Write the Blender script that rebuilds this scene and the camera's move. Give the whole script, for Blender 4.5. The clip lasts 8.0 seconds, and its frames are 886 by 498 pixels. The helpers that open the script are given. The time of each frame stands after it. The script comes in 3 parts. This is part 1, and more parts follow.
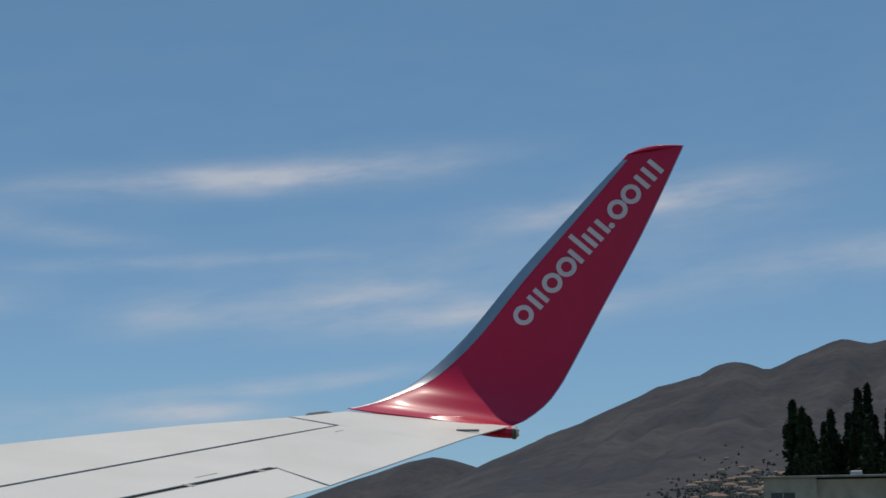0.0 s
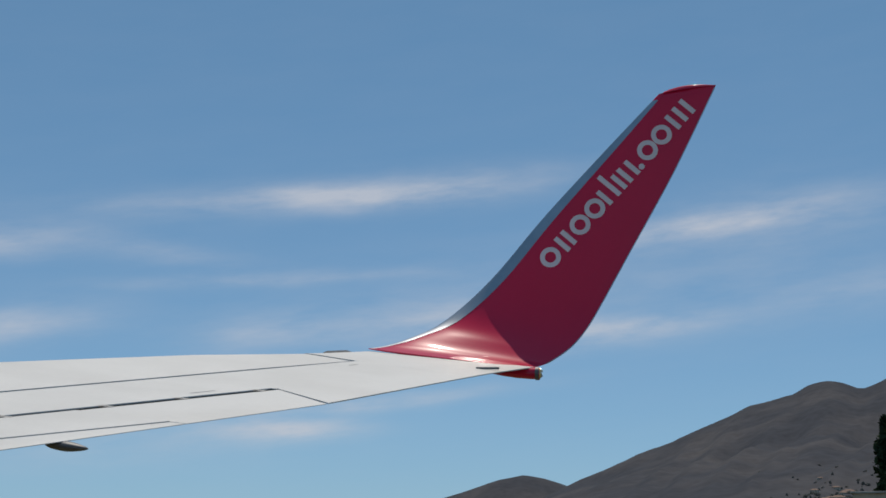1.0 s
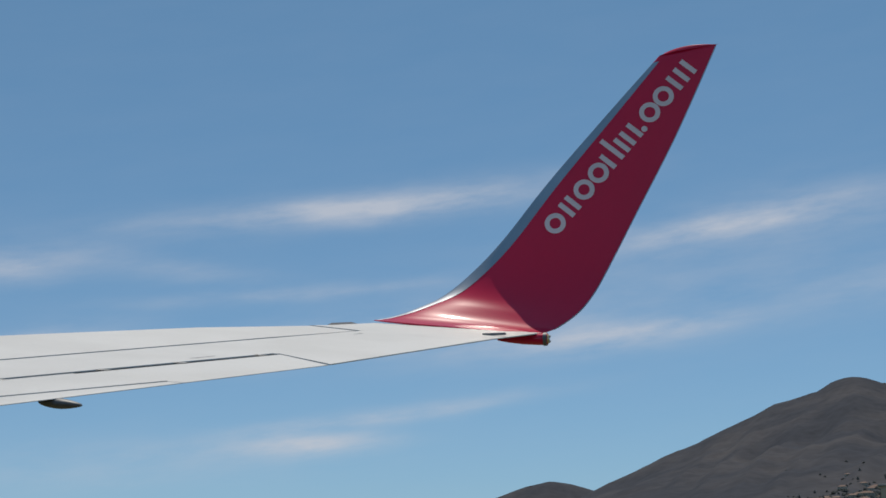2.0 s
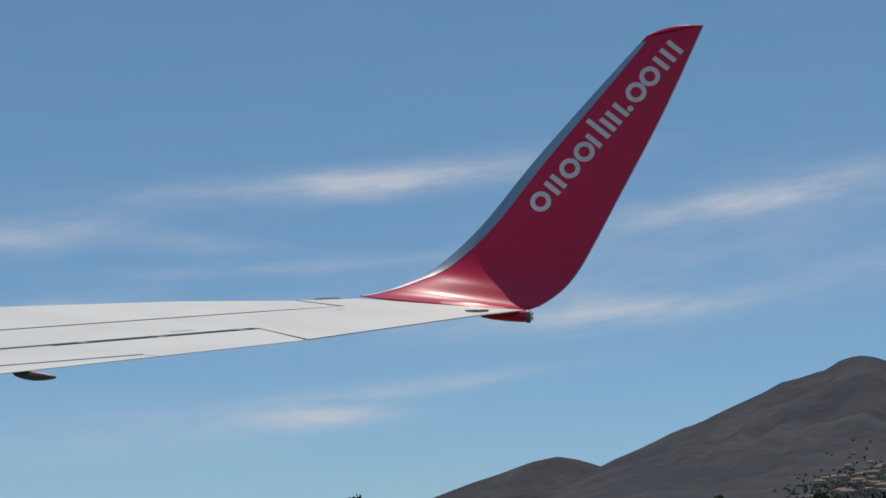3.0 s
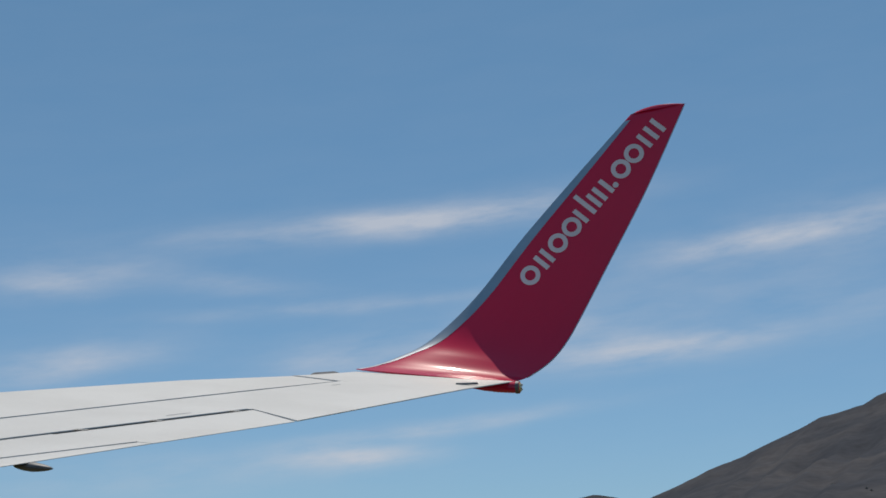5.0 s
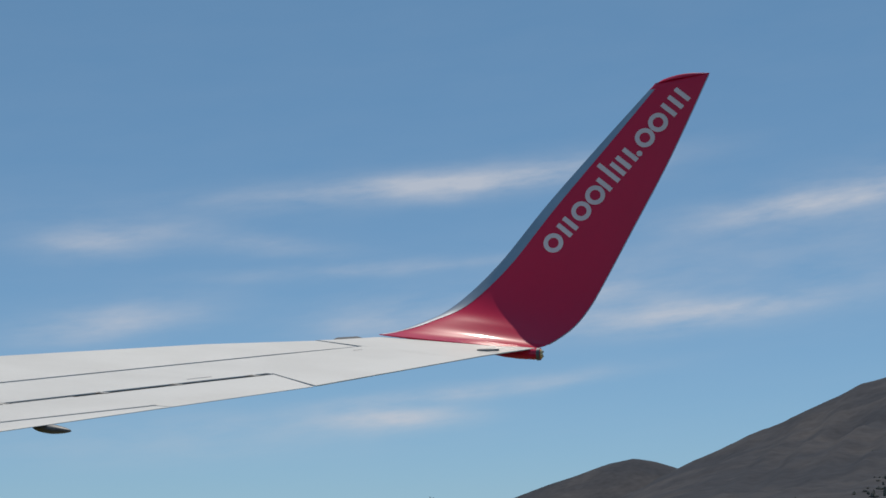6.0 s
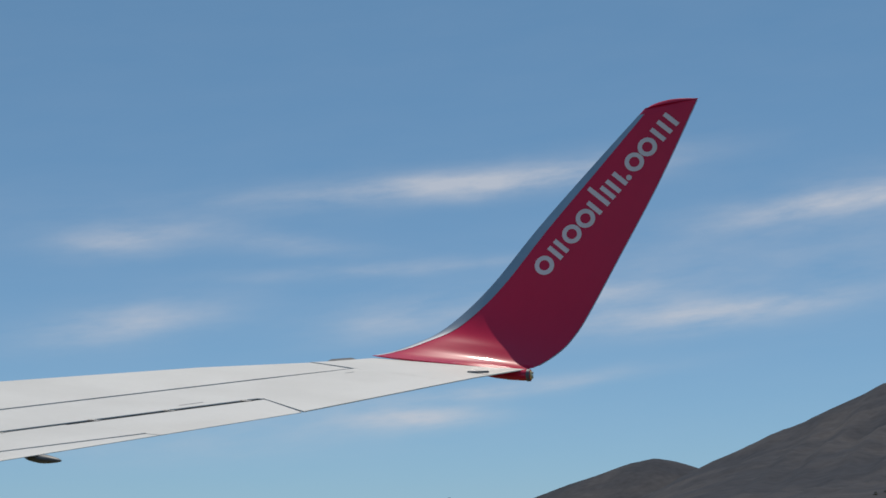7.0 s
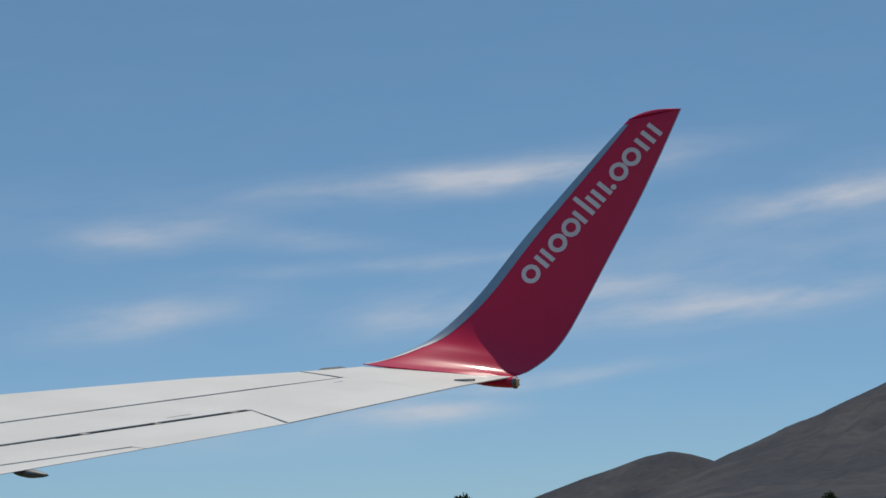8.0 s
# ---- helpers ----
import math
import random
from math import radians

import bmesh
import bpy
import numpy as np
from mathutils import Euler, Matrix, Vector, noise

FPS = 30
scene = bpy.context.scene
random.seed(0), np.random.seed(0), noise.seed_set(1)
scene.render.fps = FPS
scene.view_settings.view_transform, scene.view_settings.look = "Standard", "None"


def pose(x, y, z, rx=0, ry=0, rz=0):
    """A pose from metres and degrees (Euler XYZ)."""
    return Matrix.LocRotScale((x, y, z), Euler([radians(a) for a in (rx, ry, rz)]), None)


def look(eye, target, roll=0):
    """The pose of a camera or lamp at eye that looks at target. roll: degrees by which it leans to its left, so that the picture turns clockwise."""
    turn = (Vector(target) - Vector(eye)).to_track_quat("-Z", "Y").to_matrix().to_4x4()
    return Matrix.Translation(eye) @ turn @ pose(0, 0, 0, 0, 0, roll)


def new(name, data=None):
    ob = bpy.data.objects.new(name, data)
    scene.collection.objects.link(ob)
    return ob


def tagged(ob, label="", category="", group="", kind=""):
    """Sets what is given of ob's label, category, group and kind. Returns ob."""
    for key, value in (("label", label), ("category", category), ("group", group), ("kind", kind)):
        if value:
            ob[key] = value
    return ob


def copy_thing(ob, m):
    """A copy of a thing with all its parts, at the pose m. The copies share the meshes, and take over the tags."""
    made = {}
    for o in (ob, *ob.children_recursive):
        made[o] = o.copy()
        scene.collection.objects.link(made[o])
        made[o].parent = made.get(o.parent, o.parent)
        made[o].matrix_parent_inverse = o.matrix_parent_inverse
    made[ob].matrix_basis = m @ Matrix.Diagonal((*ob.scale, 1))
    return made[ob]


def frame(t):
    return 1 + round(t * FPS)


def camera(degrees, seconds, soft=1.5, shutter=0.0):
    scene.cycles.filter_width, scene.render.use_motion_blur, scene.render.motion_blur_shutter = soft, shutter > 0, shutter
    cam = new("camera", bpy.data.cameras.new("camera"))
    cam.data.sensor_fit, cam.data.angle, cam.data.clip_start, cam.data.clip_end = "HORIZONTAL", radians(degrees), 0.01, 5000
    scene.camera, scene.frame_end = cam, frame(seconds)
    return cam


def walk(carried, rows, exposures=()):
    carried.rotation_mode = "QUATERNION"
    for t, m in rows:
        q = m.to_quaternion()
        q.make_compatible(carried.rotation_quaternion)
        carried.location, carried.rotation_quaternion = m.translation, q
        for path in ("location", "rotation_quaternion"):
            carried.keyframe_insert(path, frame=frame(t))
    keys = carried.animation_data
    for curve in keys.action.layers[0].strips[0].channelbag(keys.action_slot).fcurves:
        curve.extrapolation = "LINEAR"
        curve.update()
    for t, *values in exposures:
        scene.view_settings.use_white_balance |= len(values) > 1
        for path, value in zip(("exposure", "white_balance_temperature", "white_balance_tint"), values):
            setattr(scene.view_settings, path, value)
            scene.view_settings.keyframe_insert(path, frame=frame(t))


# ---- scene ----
cam = camera(28.4, 8.0, soft=1.6, shutter=0.0)
PATH = [  # seconds, eye, yaw to the left, pitch up, roll
    (0.0, -1.040, -0.220, 5.030, 6.57, 8.67, -0.90),
    (0.1, -0.970, 0.070, 4.900, 7.15, 7.23, 0.40),
    (0.2, -1.027, 0.177, 4.915, 7.38, 5.94, 1.36),
    (0.3, -0.984, 0.306, 4.792, 7.72, 5.74, 0.48),
    (0.4, -0.915, 0.322, 4.724, 7.78, 6.30, -0.88),
    (0.5, -0.858, 0.332, 4.676, 7.89, 8.70, -1.47),
    (0.6, -0.789, 0.384, 4.526, 8.14, 7.09, 0.34),
    (0.7, -0.752, 0.395, 4.359, 8.33, 7.51, 0.20),
    (0.8, -0.696, 0.382, 4.381, 8.83, 7.90, 0.08),
    (1.0, -0.522, 0.238, 4.391, 9.56, 9.29, -0.41),
    (1.2, -0.507, 0.477, 4.179, 9.66, 9.48, -2.72),
    (2.5, -0.337, 0.424, 4.065, 10.56, 9.65, -1.88),
    (3.0, -0.210, 0.365, 4.064, 10.51, 8.78, -1.61),
    (3.5, -0.122, 0.304, 4.038, 10.80, 8.92, -1.86),
    (4.0, -0.014, 0.177, 4.038, 11.01, 10.04, -2.51),
    (4.2, 0.058, -0.005, 4.058, 10.94, 10.61, -2.73),
    (5.5, 0.394, -0.288, 4.330, 12.33, 9.44, -1.57),
    (6.0, 0.481, -0.348, 4.275, 13.01, 8.90, -1.45),
    (6.5, 0.634, -0.473, 4.291, 13.44, 8.82, -2.00),
    (7.0, 0.821, -0.652, 4.428, 13.69, 8.90, -1.37),
    (7.5, 1.010, -0.847, 4.548, 14.17, 8.81, -1.20),
    (8.0, 1.144, -0.915, 4.517, 14.16, 8.73, -1.73),
]


def eye_pose(x, y, z, yaw, pitch, roll):
    """Pose of the camera at an eye point from yaw (to the left of +y), pitch (up) and roll."""
    a, b = radians(yaw), radians(pitch)
    ahead = Vector((-math.sin(a) * math.cos(b), math.cos(a) * math.cos(b), math.sin(b)))
    eye = Vector((x, y, z))
    return look(eye, eye + ahead, roll)


walk(cam, [(t, eye_pose(*p)) for t, *p in PATH], [(0.0, -0.10), (0.5, -0.04), (1.0, 0.02), (8.0, 0.03)])

# ---- world, sun, exposure ----
SUN_WAY = Vector((-0.012, 0.41, 0.905)).normalized()      # towards the sun, out beyond the wing tip
sun_el = math.asin(SUN_WAY.z)
sun_az = math.atan2(SUN_WAY.x, SUN_WAY.y)

world = bpy.data.worlds.new("sky")
scene.world = world
world.use_nodes = True
wt = world.node_tree
wt.nodes.clear()


def wnode(kind, **inputs):
    n = wt.nodes.new(kind)
    for k, v in inputs.items():
        n.inputs[int(k[1:])].default_value = v
    return n


def wmath(op, a, b=None, c=None):
    """A math node; each argument is a number or a socket."""
    n = wt.nodes.new("ShaderNodeMath")
    n.operation = op
    for i, v in enumerate((a, b, c)):
        if v is None:
            continue
        if isinstance(v, (int, float)):
            n.inputs[i].default_value = v
        else:
            wt.links.new(v, n.inputs[i])
    return n.outputs[0]


sky = wt.nodes.new("ShaderNodeTexSky")
sky.sky_type = "NISHITA"
sky.sun_disc = False
sky.sun_elevation = sun_el
sky.sun_rotation = sun_az
sky.altitude = 5000
sky.air_density, sky.dust_density, sky.ozone_density = 0.9, 0.0, 2.0
coord = wt.nodes.new("ShaderNodeTexCoord")
sep = wt.nodes.new("ShaderNodeSeparateXYZ")
wt.links.new(coord.outputs["Generated"], sep.inputs[0])
az = wmath("MULTIPLY", wmath("ARCTAN2", sep.outputs[0], sep.outputs[1]), 57.2958)
el = wmath("MULTIPLY", wmath("ARCSINE", sep.outputs[2]), 57.2958)
combine = wt.nodes.new("ShaderNodeCombineXYZ")
wt.links.new(wmath("MULTIPLY", az, 0.24), combine.inputs[0])
wt.links.new(wmath("SUBTRACT", el, wmath("MULTIPLY", az, 0.08)), combine.inputs[1])
wisp = wt.nodes.new("ShaderNodeTexNoise")
wisp.inputs["Scale"].default_value = 1.1
wisp.inputs["Detail"].default_value = 7
wisp.inputs["Roughness"].default_value = 0.6
wt.links.new(combine.outputs[0], wisp.inputs["Vector"])
warp = wt.nodes.new("ShaderNodeTexNoise")
warp.inputs["Scale"].default_value = 0.45
warp.inputs["Detail"].default_value = 4
wt.links.new(combine.outputs[0], warp.inputs["Vector"])
bend = wmath("MULTIPLY", wmath("SUBTRACT", warp.outputs["Fac"], 0.5), 2.6)

# cirrus streaks: azimuth, elevation, half length, half thickness (degrees), tilt, strength
CIRRUS = [
    (-11.2, 11.2, 4.6, 0.50, 4.5, 0.66), (-15.5, 10.8, 6.5, 0.50, 3.0, 0.30),
    (-1.2, 9.9, 3.4, 0.50, 7.0, 0.70), (2.2, 10.2, 3.5, 0.9, 6.0, 0.28),
    (-4.6, 6.45, 3.6, 0.40, 4.0, 0.75), (-9.5, 7.0, 3.2, 0.8, 4.0, 0.5), (-15.0, 8.3, 5.0, 0.22, 2.0, 0.3),
    (-14.8, 3.4, 2.2, 0.36, 2.0, 0.85), (-12.2, 4.3, 4.5, 0.28, 6.0, 0.5),
    (-24.0, 9.3, 2.2, 0.55, 2.0, 0.5), (-24.0, 6.6, 3.2, 0.60, 8.0, 0.5),
    (-19.0, 9.2, 3.0, 0.40, -8.0, 0.22), (-21.0, 3.0, 7.0, 0.7, 1.0, 0.22),
    (-3.0, 8.0, 8.0, 1.6, 3.0, 0.16), (8.0, 8.0, 5.0, 0.6, 5.0, 0.4), (-40.0, 9.0, 9.0, 1.0, 4.0, 0.3),
    (30.0, 14.0, 12.0, 1.6, 3.0, 0.4), (-15.2, 6.7, 2.6, 0.7, 5.0, 0.34),
]
cover = 0.0
for a0, e0, half, thick, tilt, power in CIRRUS:
    c, s = math.cos(radians(tilt)), math.sin(radians(tilt))
    da, de = wmath("SUBTRACT", az, a0), wmath("SUBTRACT", el, e0)
    u = wmath("DIVIDE", wmath("ADD", wmath("MULTIPLY", da, c), wmath("MULTIPLY", de, s)), half)
    v = wmath("SUBTRACT", wmath("MULTIPLY", de, c), wmath("MULTIPLY", da, s))
    v = wmath("DIVIDE", wmath("ADD", v, wmath("MULTIPLY", bend, 0.35)), thick)
    r2 = wmath("ADD", wmath("MULTIPLY", u, u), wmath("MULTIPLY", v, v))
    m = wmath("MULTIPLY", wmath("EXPONENT", wmath("MULTIPLY", r2, -1.0)), power)
    cover = wmath("ADD", m, cover)
grain = wmath("MAXIMUM", wmath("MULTIPLY_ADD", wisp.outputs["Fac"], 2.5, -0.45), 0.0)
cover_all = wmath("MINIMUM", wmath("ADD", wmath("MULTIPLY", cover, grain), wmath("MULTIPLY", wisp.outputs["Fac"], 0.06)), 0.85)
tint = wt.nodes.new("ShaderNodeMix")
tint.data_type, tint.blend_type = "RGBA", "MULTIPLY"
tint.inputs[0].default_value = 1.0
wt.links.new(sky.outputs[0], tint.inputs[6])
tint.inputs[7].default_value = (0.77, 1.0, 1.03, 1)
mix = wt.nodes.new("ShaderNodeMix")
mix.data_type = "RGBA"
wt.links.new(wmath("MULTIPLY", cover_all, 0.88), mix.inputs[0])
haze = wt.nodes.new("ShaderNodeMix")                  # thin even high veil over the whole sky
haze.data_type = "RGBA"
haze.inputs[0].default_value = 0.40
wt.links.new(tint.outputs[2], haze.inputs[6])
haze.inputs[7].default_value = (1.80, 4.0, 6.4, 1)
low = wt.nodes.new("ShaderNodeMix")                   # paler air towards the horizon
low.data_type = "RGBA"
fall = wmath("EXPONENT", wmath("MULTIPLY", wmath("MAXIMUM", el, 0.0), -0.19))
wt.links.new(wmath("MULTIPLY", fall, 0.55), low.inputs[0])
wt.links.new(haze.outputs[2], low.inputs[6])
low.inputs[7].default_value = (3.2, 4.7, 6.0, 1)
wt.links.new(low.outputs[2], mix.inputs[6])
mix.inputs[7].default_value = (6.5, 6.7, 7.3, 1)
bg = wt.nodes.new("ShaderNodeBackground")
bg.inputs[1].default_value = 0.083
wt.links.new(mix.outputs[2], bg.inputs[0])
wout = wt.nodes.new("ShaderNodeOutputWorld")
wt.links.new(bg.outputs[0], wout.inputs[0])

sun_data = bpy.data.lights.new("sun", "SUN")
sun_data.energy, sun_data.angle, sun_data.color = 2.8, radians(0.53), (1.0, 0.925, 0.81)
sun = new("sun", sun_data)
sun.matrix_world = look((0, 0, 60), Vector((0, 0, 60)) - SUN_WAY)


# ---- materials ----
def material(name, colour, rough=0.6, metal=0.0, scale=4.0, vary=0.25, fine=40.0, bump=0.0, bump_scale=60.0,
             second=None, blend=(0.4, 0.65), coat=0.0, per_object=0.0, coords="Object", spec=0.5, leaf=0.0):
    """A surface whose colour varies at two scales, with fine relief."""
    mat = bpy.data.materials.new(name)
    mat.use_nodes = True
    nt = mat.node_tree
    b = nt.nodes["Principled BSDF"]
    b.inputs["Roughness"].default_value, b.inputs["Metallic"].default_value = rough, metal
    b.inputs["Coat Weight"].default_value = coat
    b.inputs["Coat Roughness"].default_value = 0.055
    b.inputs["Specular IOR Level"].default_value = spec
    tc = nt.nodes.new("ShaderNodeTexCoord")
    n1, n2 = nt.nodes.new("ShaderNodeTexNoise"), nt.nodes.new("ShaderNodeTexNoise")
    for n, sc, d in ((n1, scale, 5), (n2, fine, 3)):
        n.inputs["Scale"].default_value, n.inputs["Detail"].default_value = sc, d
        nt.links.new(tc.outputs[coords], n.inputs["Vector"])
    ramp = nt.nodes.new("ShaderNodeValToRGB")
    ramp.color_ramp.elements[0].position, ramp.color_ramp.elements[1].position = blend
    ramp.color_ramp.elements[0].color = (*colour, 1)
    other = second or tuple(c * (1 - vary) for c in colour)
    ramp.color_ramp.elements[1].color = (*other, 1)
    nt.links.new(n1.outputs["Fac"], ramp.inputs[0])
    hsv = nt.nodes.new("ShaderNodeHueSaturation")
    nt.links.new(ramp.outputs[0], hsv.inputs["Color"])
    ma = nt.nodes.new("ShaderNodeMath")
    ma.operation = "MULTIPLY_ADD"
    ma.inputs[1].default_value, ma.inputs[2].default_value = vary, 1 - vary / 2
    nt.links.new(n2.outputs["Fac"], ma.inputs[0])
    value = ma.outputs[0]
    if per_object:
        info = nt.nodes.new("ShaderNodeObjectInfo")
        mo = nt.nodes.new("ShaderNodeMath")
        mo.operation = "MULTIPLY_ADD"
        mo.inputs[1].default_value = per_object
        nt.links.new(info.outputs["Random"], mo.inputs[0])
        nt.links.new(value, mo.inputs[2])
        value = mo.outputs[0]
    nt.links.new(value, hsv.inputs["Value"])
    nt.links.new(hsv.outputs[0], b.inputs["Base Color"])
    if leaf:
        tr, mx = nt.nodes.new("ShaderNodeBsdfTranslucent"), nt.nodes.new("ShaderNodeMixShader")
        nt.links.new(hsv.outputs[0], tr.inputs["Color"])
        mx.inputs[0].default_value = leaf
        nt.links.new(b.outputs[0], mx.inputs[1])
        nt.links.new(tr.outputs[0], mx.inputs[2])
        nt.links.new(mx.outputs[0], nt.nodes["Material Output"].inputs["Surface"])
    if bump:
        n3, bp = nt.nodes.new("ShaderNodeTexNoise"), nt.nodes.new("ShaderNodeBump")
        n3.inputs["Scale"].default_value, n3.inputs["Detail"].default_value = bump_scale, 4
        bp.inputs["Strength"].default_value = bump
        nt.links.new(tc.outputs[coords], n3.inputs["Vector"])
        nt.links.new(n3.outputs["Fac"], bp.inputs["Height"])
        nt.links.new(bp.outputs[0], b.inputs["Normal"])
    return mat


M_WING = material("wing_paint", (0.67, 0.64, 0.60), 0.5, scale=1.2, vary=0.07, fine=30, second=(0.615, 0.585, 0.545), bump=0.015, bump_scale=9)
M_GAP = material("gap_shadow_metal", (0.035, 0.035, 0.036), 0.7, scale=6, vary=0.3)
M_RED = material("red_gloss_paint", (0.64, 0.012, 0.060), 0.32, scale=1.0, vary=0.06, fine=25, coat=0.75, bump=0.02, bump_scale=3, spec=0.045)
M_METAL = material("bare_leading_edge_metal", (0.46, 0.48, 0.51), 0.34, metal=1.0, scale=3, vary=0.12, fine=60)
M_MARK = material("light_grey_marking", (0.80, 0.67, 0.67), 0.4, scale=3, vary=0.08)
M_DARK = material("dark_fairing", (0.16, 0.16, 0.165), 0.5, scale=4, vary=0.3)
M_LENS = material("lamp_lens", (0.75, 0.55, 0.22), 0.12, scale=8, vary=0.2, coat=1.0)
M_GRASS = material("dry_grass_field", (0.15, 0.122, 0.060), 0.95, scale=0.035, vary=0.4, fine=1.4, second=(0.085, 0.09, 0.036), bump=0.5, bump_scale=3, spec=0.1)
# the hillside's bluish grey has the haze of distance mixed into its colour
M_SLOPE = material("hazy_scrub_hillside", (0.058, 0.059, 0.067), 0.95, scale=0.0065, vary=0.65, fine=0.06, second=(0.097, 0.089, 0.089), blend=(0.42, 0.76), bump=1.0, bump_scale=0.06, spec=0.05)
M_CYPRESS = material("cypress_needles", (0.022, 0.035, 0.018), 0.9, scale=0.8, vary=0.5, fine=6, second=(0.040, 0.055, 0.024), per_object=0.25, spec=0.15)
M_DARKLEAF = material("dark_leaves", (0.030, 0.045, 0.018), 0.85, scale=0.6, vary=0.5, fine=6, second=(0.05, 0.068, 0.026), per_object=0.25, spec=0.2, leaf=0.25)
M_BUSH = material("olive_shrub_leaves", (0.12, 0.145, 0.045), 0.85, scale=0.4, vary=0.5, fine=5, second=(0.19, 0.175, 0.06), per_object=0.35, spec=0.2, leaf=0.45)
# leaf colour greyed and lightened to imitate haze over the far slopes
M_WOODS = material("hazed_distant_leaves", (0.115, 0.122, 0.112), 0.95, scale=0.02, vary=0.4, fine=0.3, second=(0.16, 0.155, 0.132), spec=0.1, leaf=0.3)
M_FLOWER = material("magenta_blossom", (0.33, 0.02, 0.09), 0.8, scale=1, vary=0.4, fine=6, leaf=0.4)
M_BARK = material("bark", (0.10, 0.075, 0.055), 0.95, scale=3, vary=0.4, bump=0.6, bump_scale=20)
M_PLASTER = material("pale_plaster", (0.46, 0.38, 0.29), 0.9, scale=0.5, vary=0.25, fine=5, second=(0.34, 0.27, 0.20), per_object=0.3)
M_ROOF = material("terracotta_roof", (0.17, 0.095, 0.068), 0.9, scale=0.8, vary=0.4, fine=6, second=(0.23, 0.16, 0.12), per_object=0.3)
M_GLASS_SHADE = material("dark_glass_and_bay_shade", (0.02, 0.025, 0.03), 0.08, scale=2, vary=0.2)
M_CONCRETE = material("weathered_concrete", (0.36, 0.34, 0.31), 0.9, scale=0.7, vary=0.3, fine=8, bump=0.2)
M_WHITE = material("white_paint", (0.56, 0.53, 0.49), 0.6, scale=1.0, vary=0.12, fine=9)
M_STRIPE = material("red_stripe_paint", (0.42, 0.045, 0.045), 0.6, scale=1.0, vary=0.2, fine=9)
M_YELLOW = material("yellow_tank_paint", (0.55, 0.36, 0.06), 0.5, scale=1.0, vary=0.2)
M_TRACK = material("pale_dirt_track", (0.42, 0.37, 0.28), 0.95, scale=0.2, vary=0.25, fine=3)
M_STEEL = material("galvanised_steel", (0.42, 0.43, 0.44), 0.45, metal=0.8, scale=5, vary=0.2)


# ---- building helpers ----
def mesh_of(name, bm, mat, smooth=None):
    me = bpy.data.meshes.new(name)
    bmesh.ops.recalc_face_normals(bm, faces=bm.faces)
    bm.to_mesh(me)
    bm.free()
    me.materials.append(mat)
    if smooth is not None:
        me.polygons.foreach_set("use_smooth", [True] * len(me.polygons))
        me.set_sharp_from_angle(angle=radians(smooth))
    return me


def part(name, bm, mat, parent, label="", smooth=None):
    """Links a bmesh as one mesh object under a thing or part."""
    ob = new(name, mesh_of(name, bm, mat, smooth))
    ob.parent = parent
    if label:
        tagged(ob, label)
    return ob


def thing(name, at, label, category, group="", kind="", rz=0.0):
    ob = new(name)
    ob.matrix_world = pose(*at, 0, 0, rz)
    return tagged(ob, label, category, group, kind)


def add_box(bm, x0, x1, y0, y1, z0, z1, bevel=0.0):
    vs = [bm.verts.new((x, y, z)) for x in (x0, x1) for y in (y0, y1) for z in (z0, z1)]
    fs = [bm.faces.new([vs[i] for i in q]) for q in ((0, 1, 3, 2), (4, 6, 7, 5), (0, 4, 5, 1), (2, 3, 7, 6), (0, 2, 6, 4), (1, 5, 7, 3))]
    if bevel:
        es = list({e for f in fs for e in f.edges})
        bmesh.ops.bevel(bm, geom=es, offset=bevel, segments=1, affect="EDGES")


def box(x0, x1, y0, y1, z0, z1, bevel=0.0):
    bm = bmesh.new()
    add_box(bm, x0, x1, y0, y1, z0, z1, bevel)
    return bm


def lathe(profile, n=24):
    """Surface of revolution about z from (radius, height) pairs."""
    bm = bmesh.new()
    rings = []
    for r, z in profile:
        rings.append([bm.verts.new((r * math.cos(2 * math.pi * k / n), r * math.sin(2 * math.pi * k / n), z)) for k in range(n)])
    for a, b in zip(rings, rings[1:]):
        for k in range(n):
            bm.faces.new((a[k], a[(k + 1) % n], b[(k + 1) % n], b[k]))
    bm.faces.new(rings[0][::-1])
    bm.faces.new(rings[-1])
    return bm


def spline(rows, t):
    """Catmull-Rom through rows of numbers; t runs from 0 to 1."""
    rows = np.asarray(rows, float)
    s = t * (len(rows) - 1)
    i = min(int(s), len(rows) - 2)
    f = s - i
    p0, p1, p2, p3 = rows[max(i - 1, 0)], rows[i], rows[i + 1], rows[min(i + 2, len(rows) - 1)]
    return 0.5 * (2 * p1 + (p2 - p0) * f + (2 * p0 - 5 * p1 + 4 * p2 - p3) * f * f + (3 * p1 - p0 - 3 * p2 + p3) * f ** 3)


# ---- the wing: x aft, y outboard, z up, from the passenger's eye ----
EYE_Z = 4.3
wing = thing("aircraft", (0, 0, EYE_Z), "white airliner wing and fuselage with a red upturned winglet", "aircraft")
wing.matrix_world = Matrix.Translation((0, 0, EYE_Z)) @ Matrix.Rotation(radians(1.5), 4, "Y") @ Matrix.Rotation(radians(0.9), 4, "X")
TIP_Y = 15.0


def top_z(x, y):
    z = 1.2113 + 0.1690 * (y - TIP_Y) - 0.1025 * (x + 2.263)
    slat_line = -4.896 + 0.3609 * (y - 10.293)
    front = (slat_line - x) / (slat_line - lead_x(y)) if y < 14.4 else 0.0
    return z + 0.034 * max(0.0, min(1.0, front)) * min(1.0, max(0.0, (14.3 - y) / 1.5))


def lead_x(y):
    return -3.583 - 0.5239 * (TIP_Y - y)


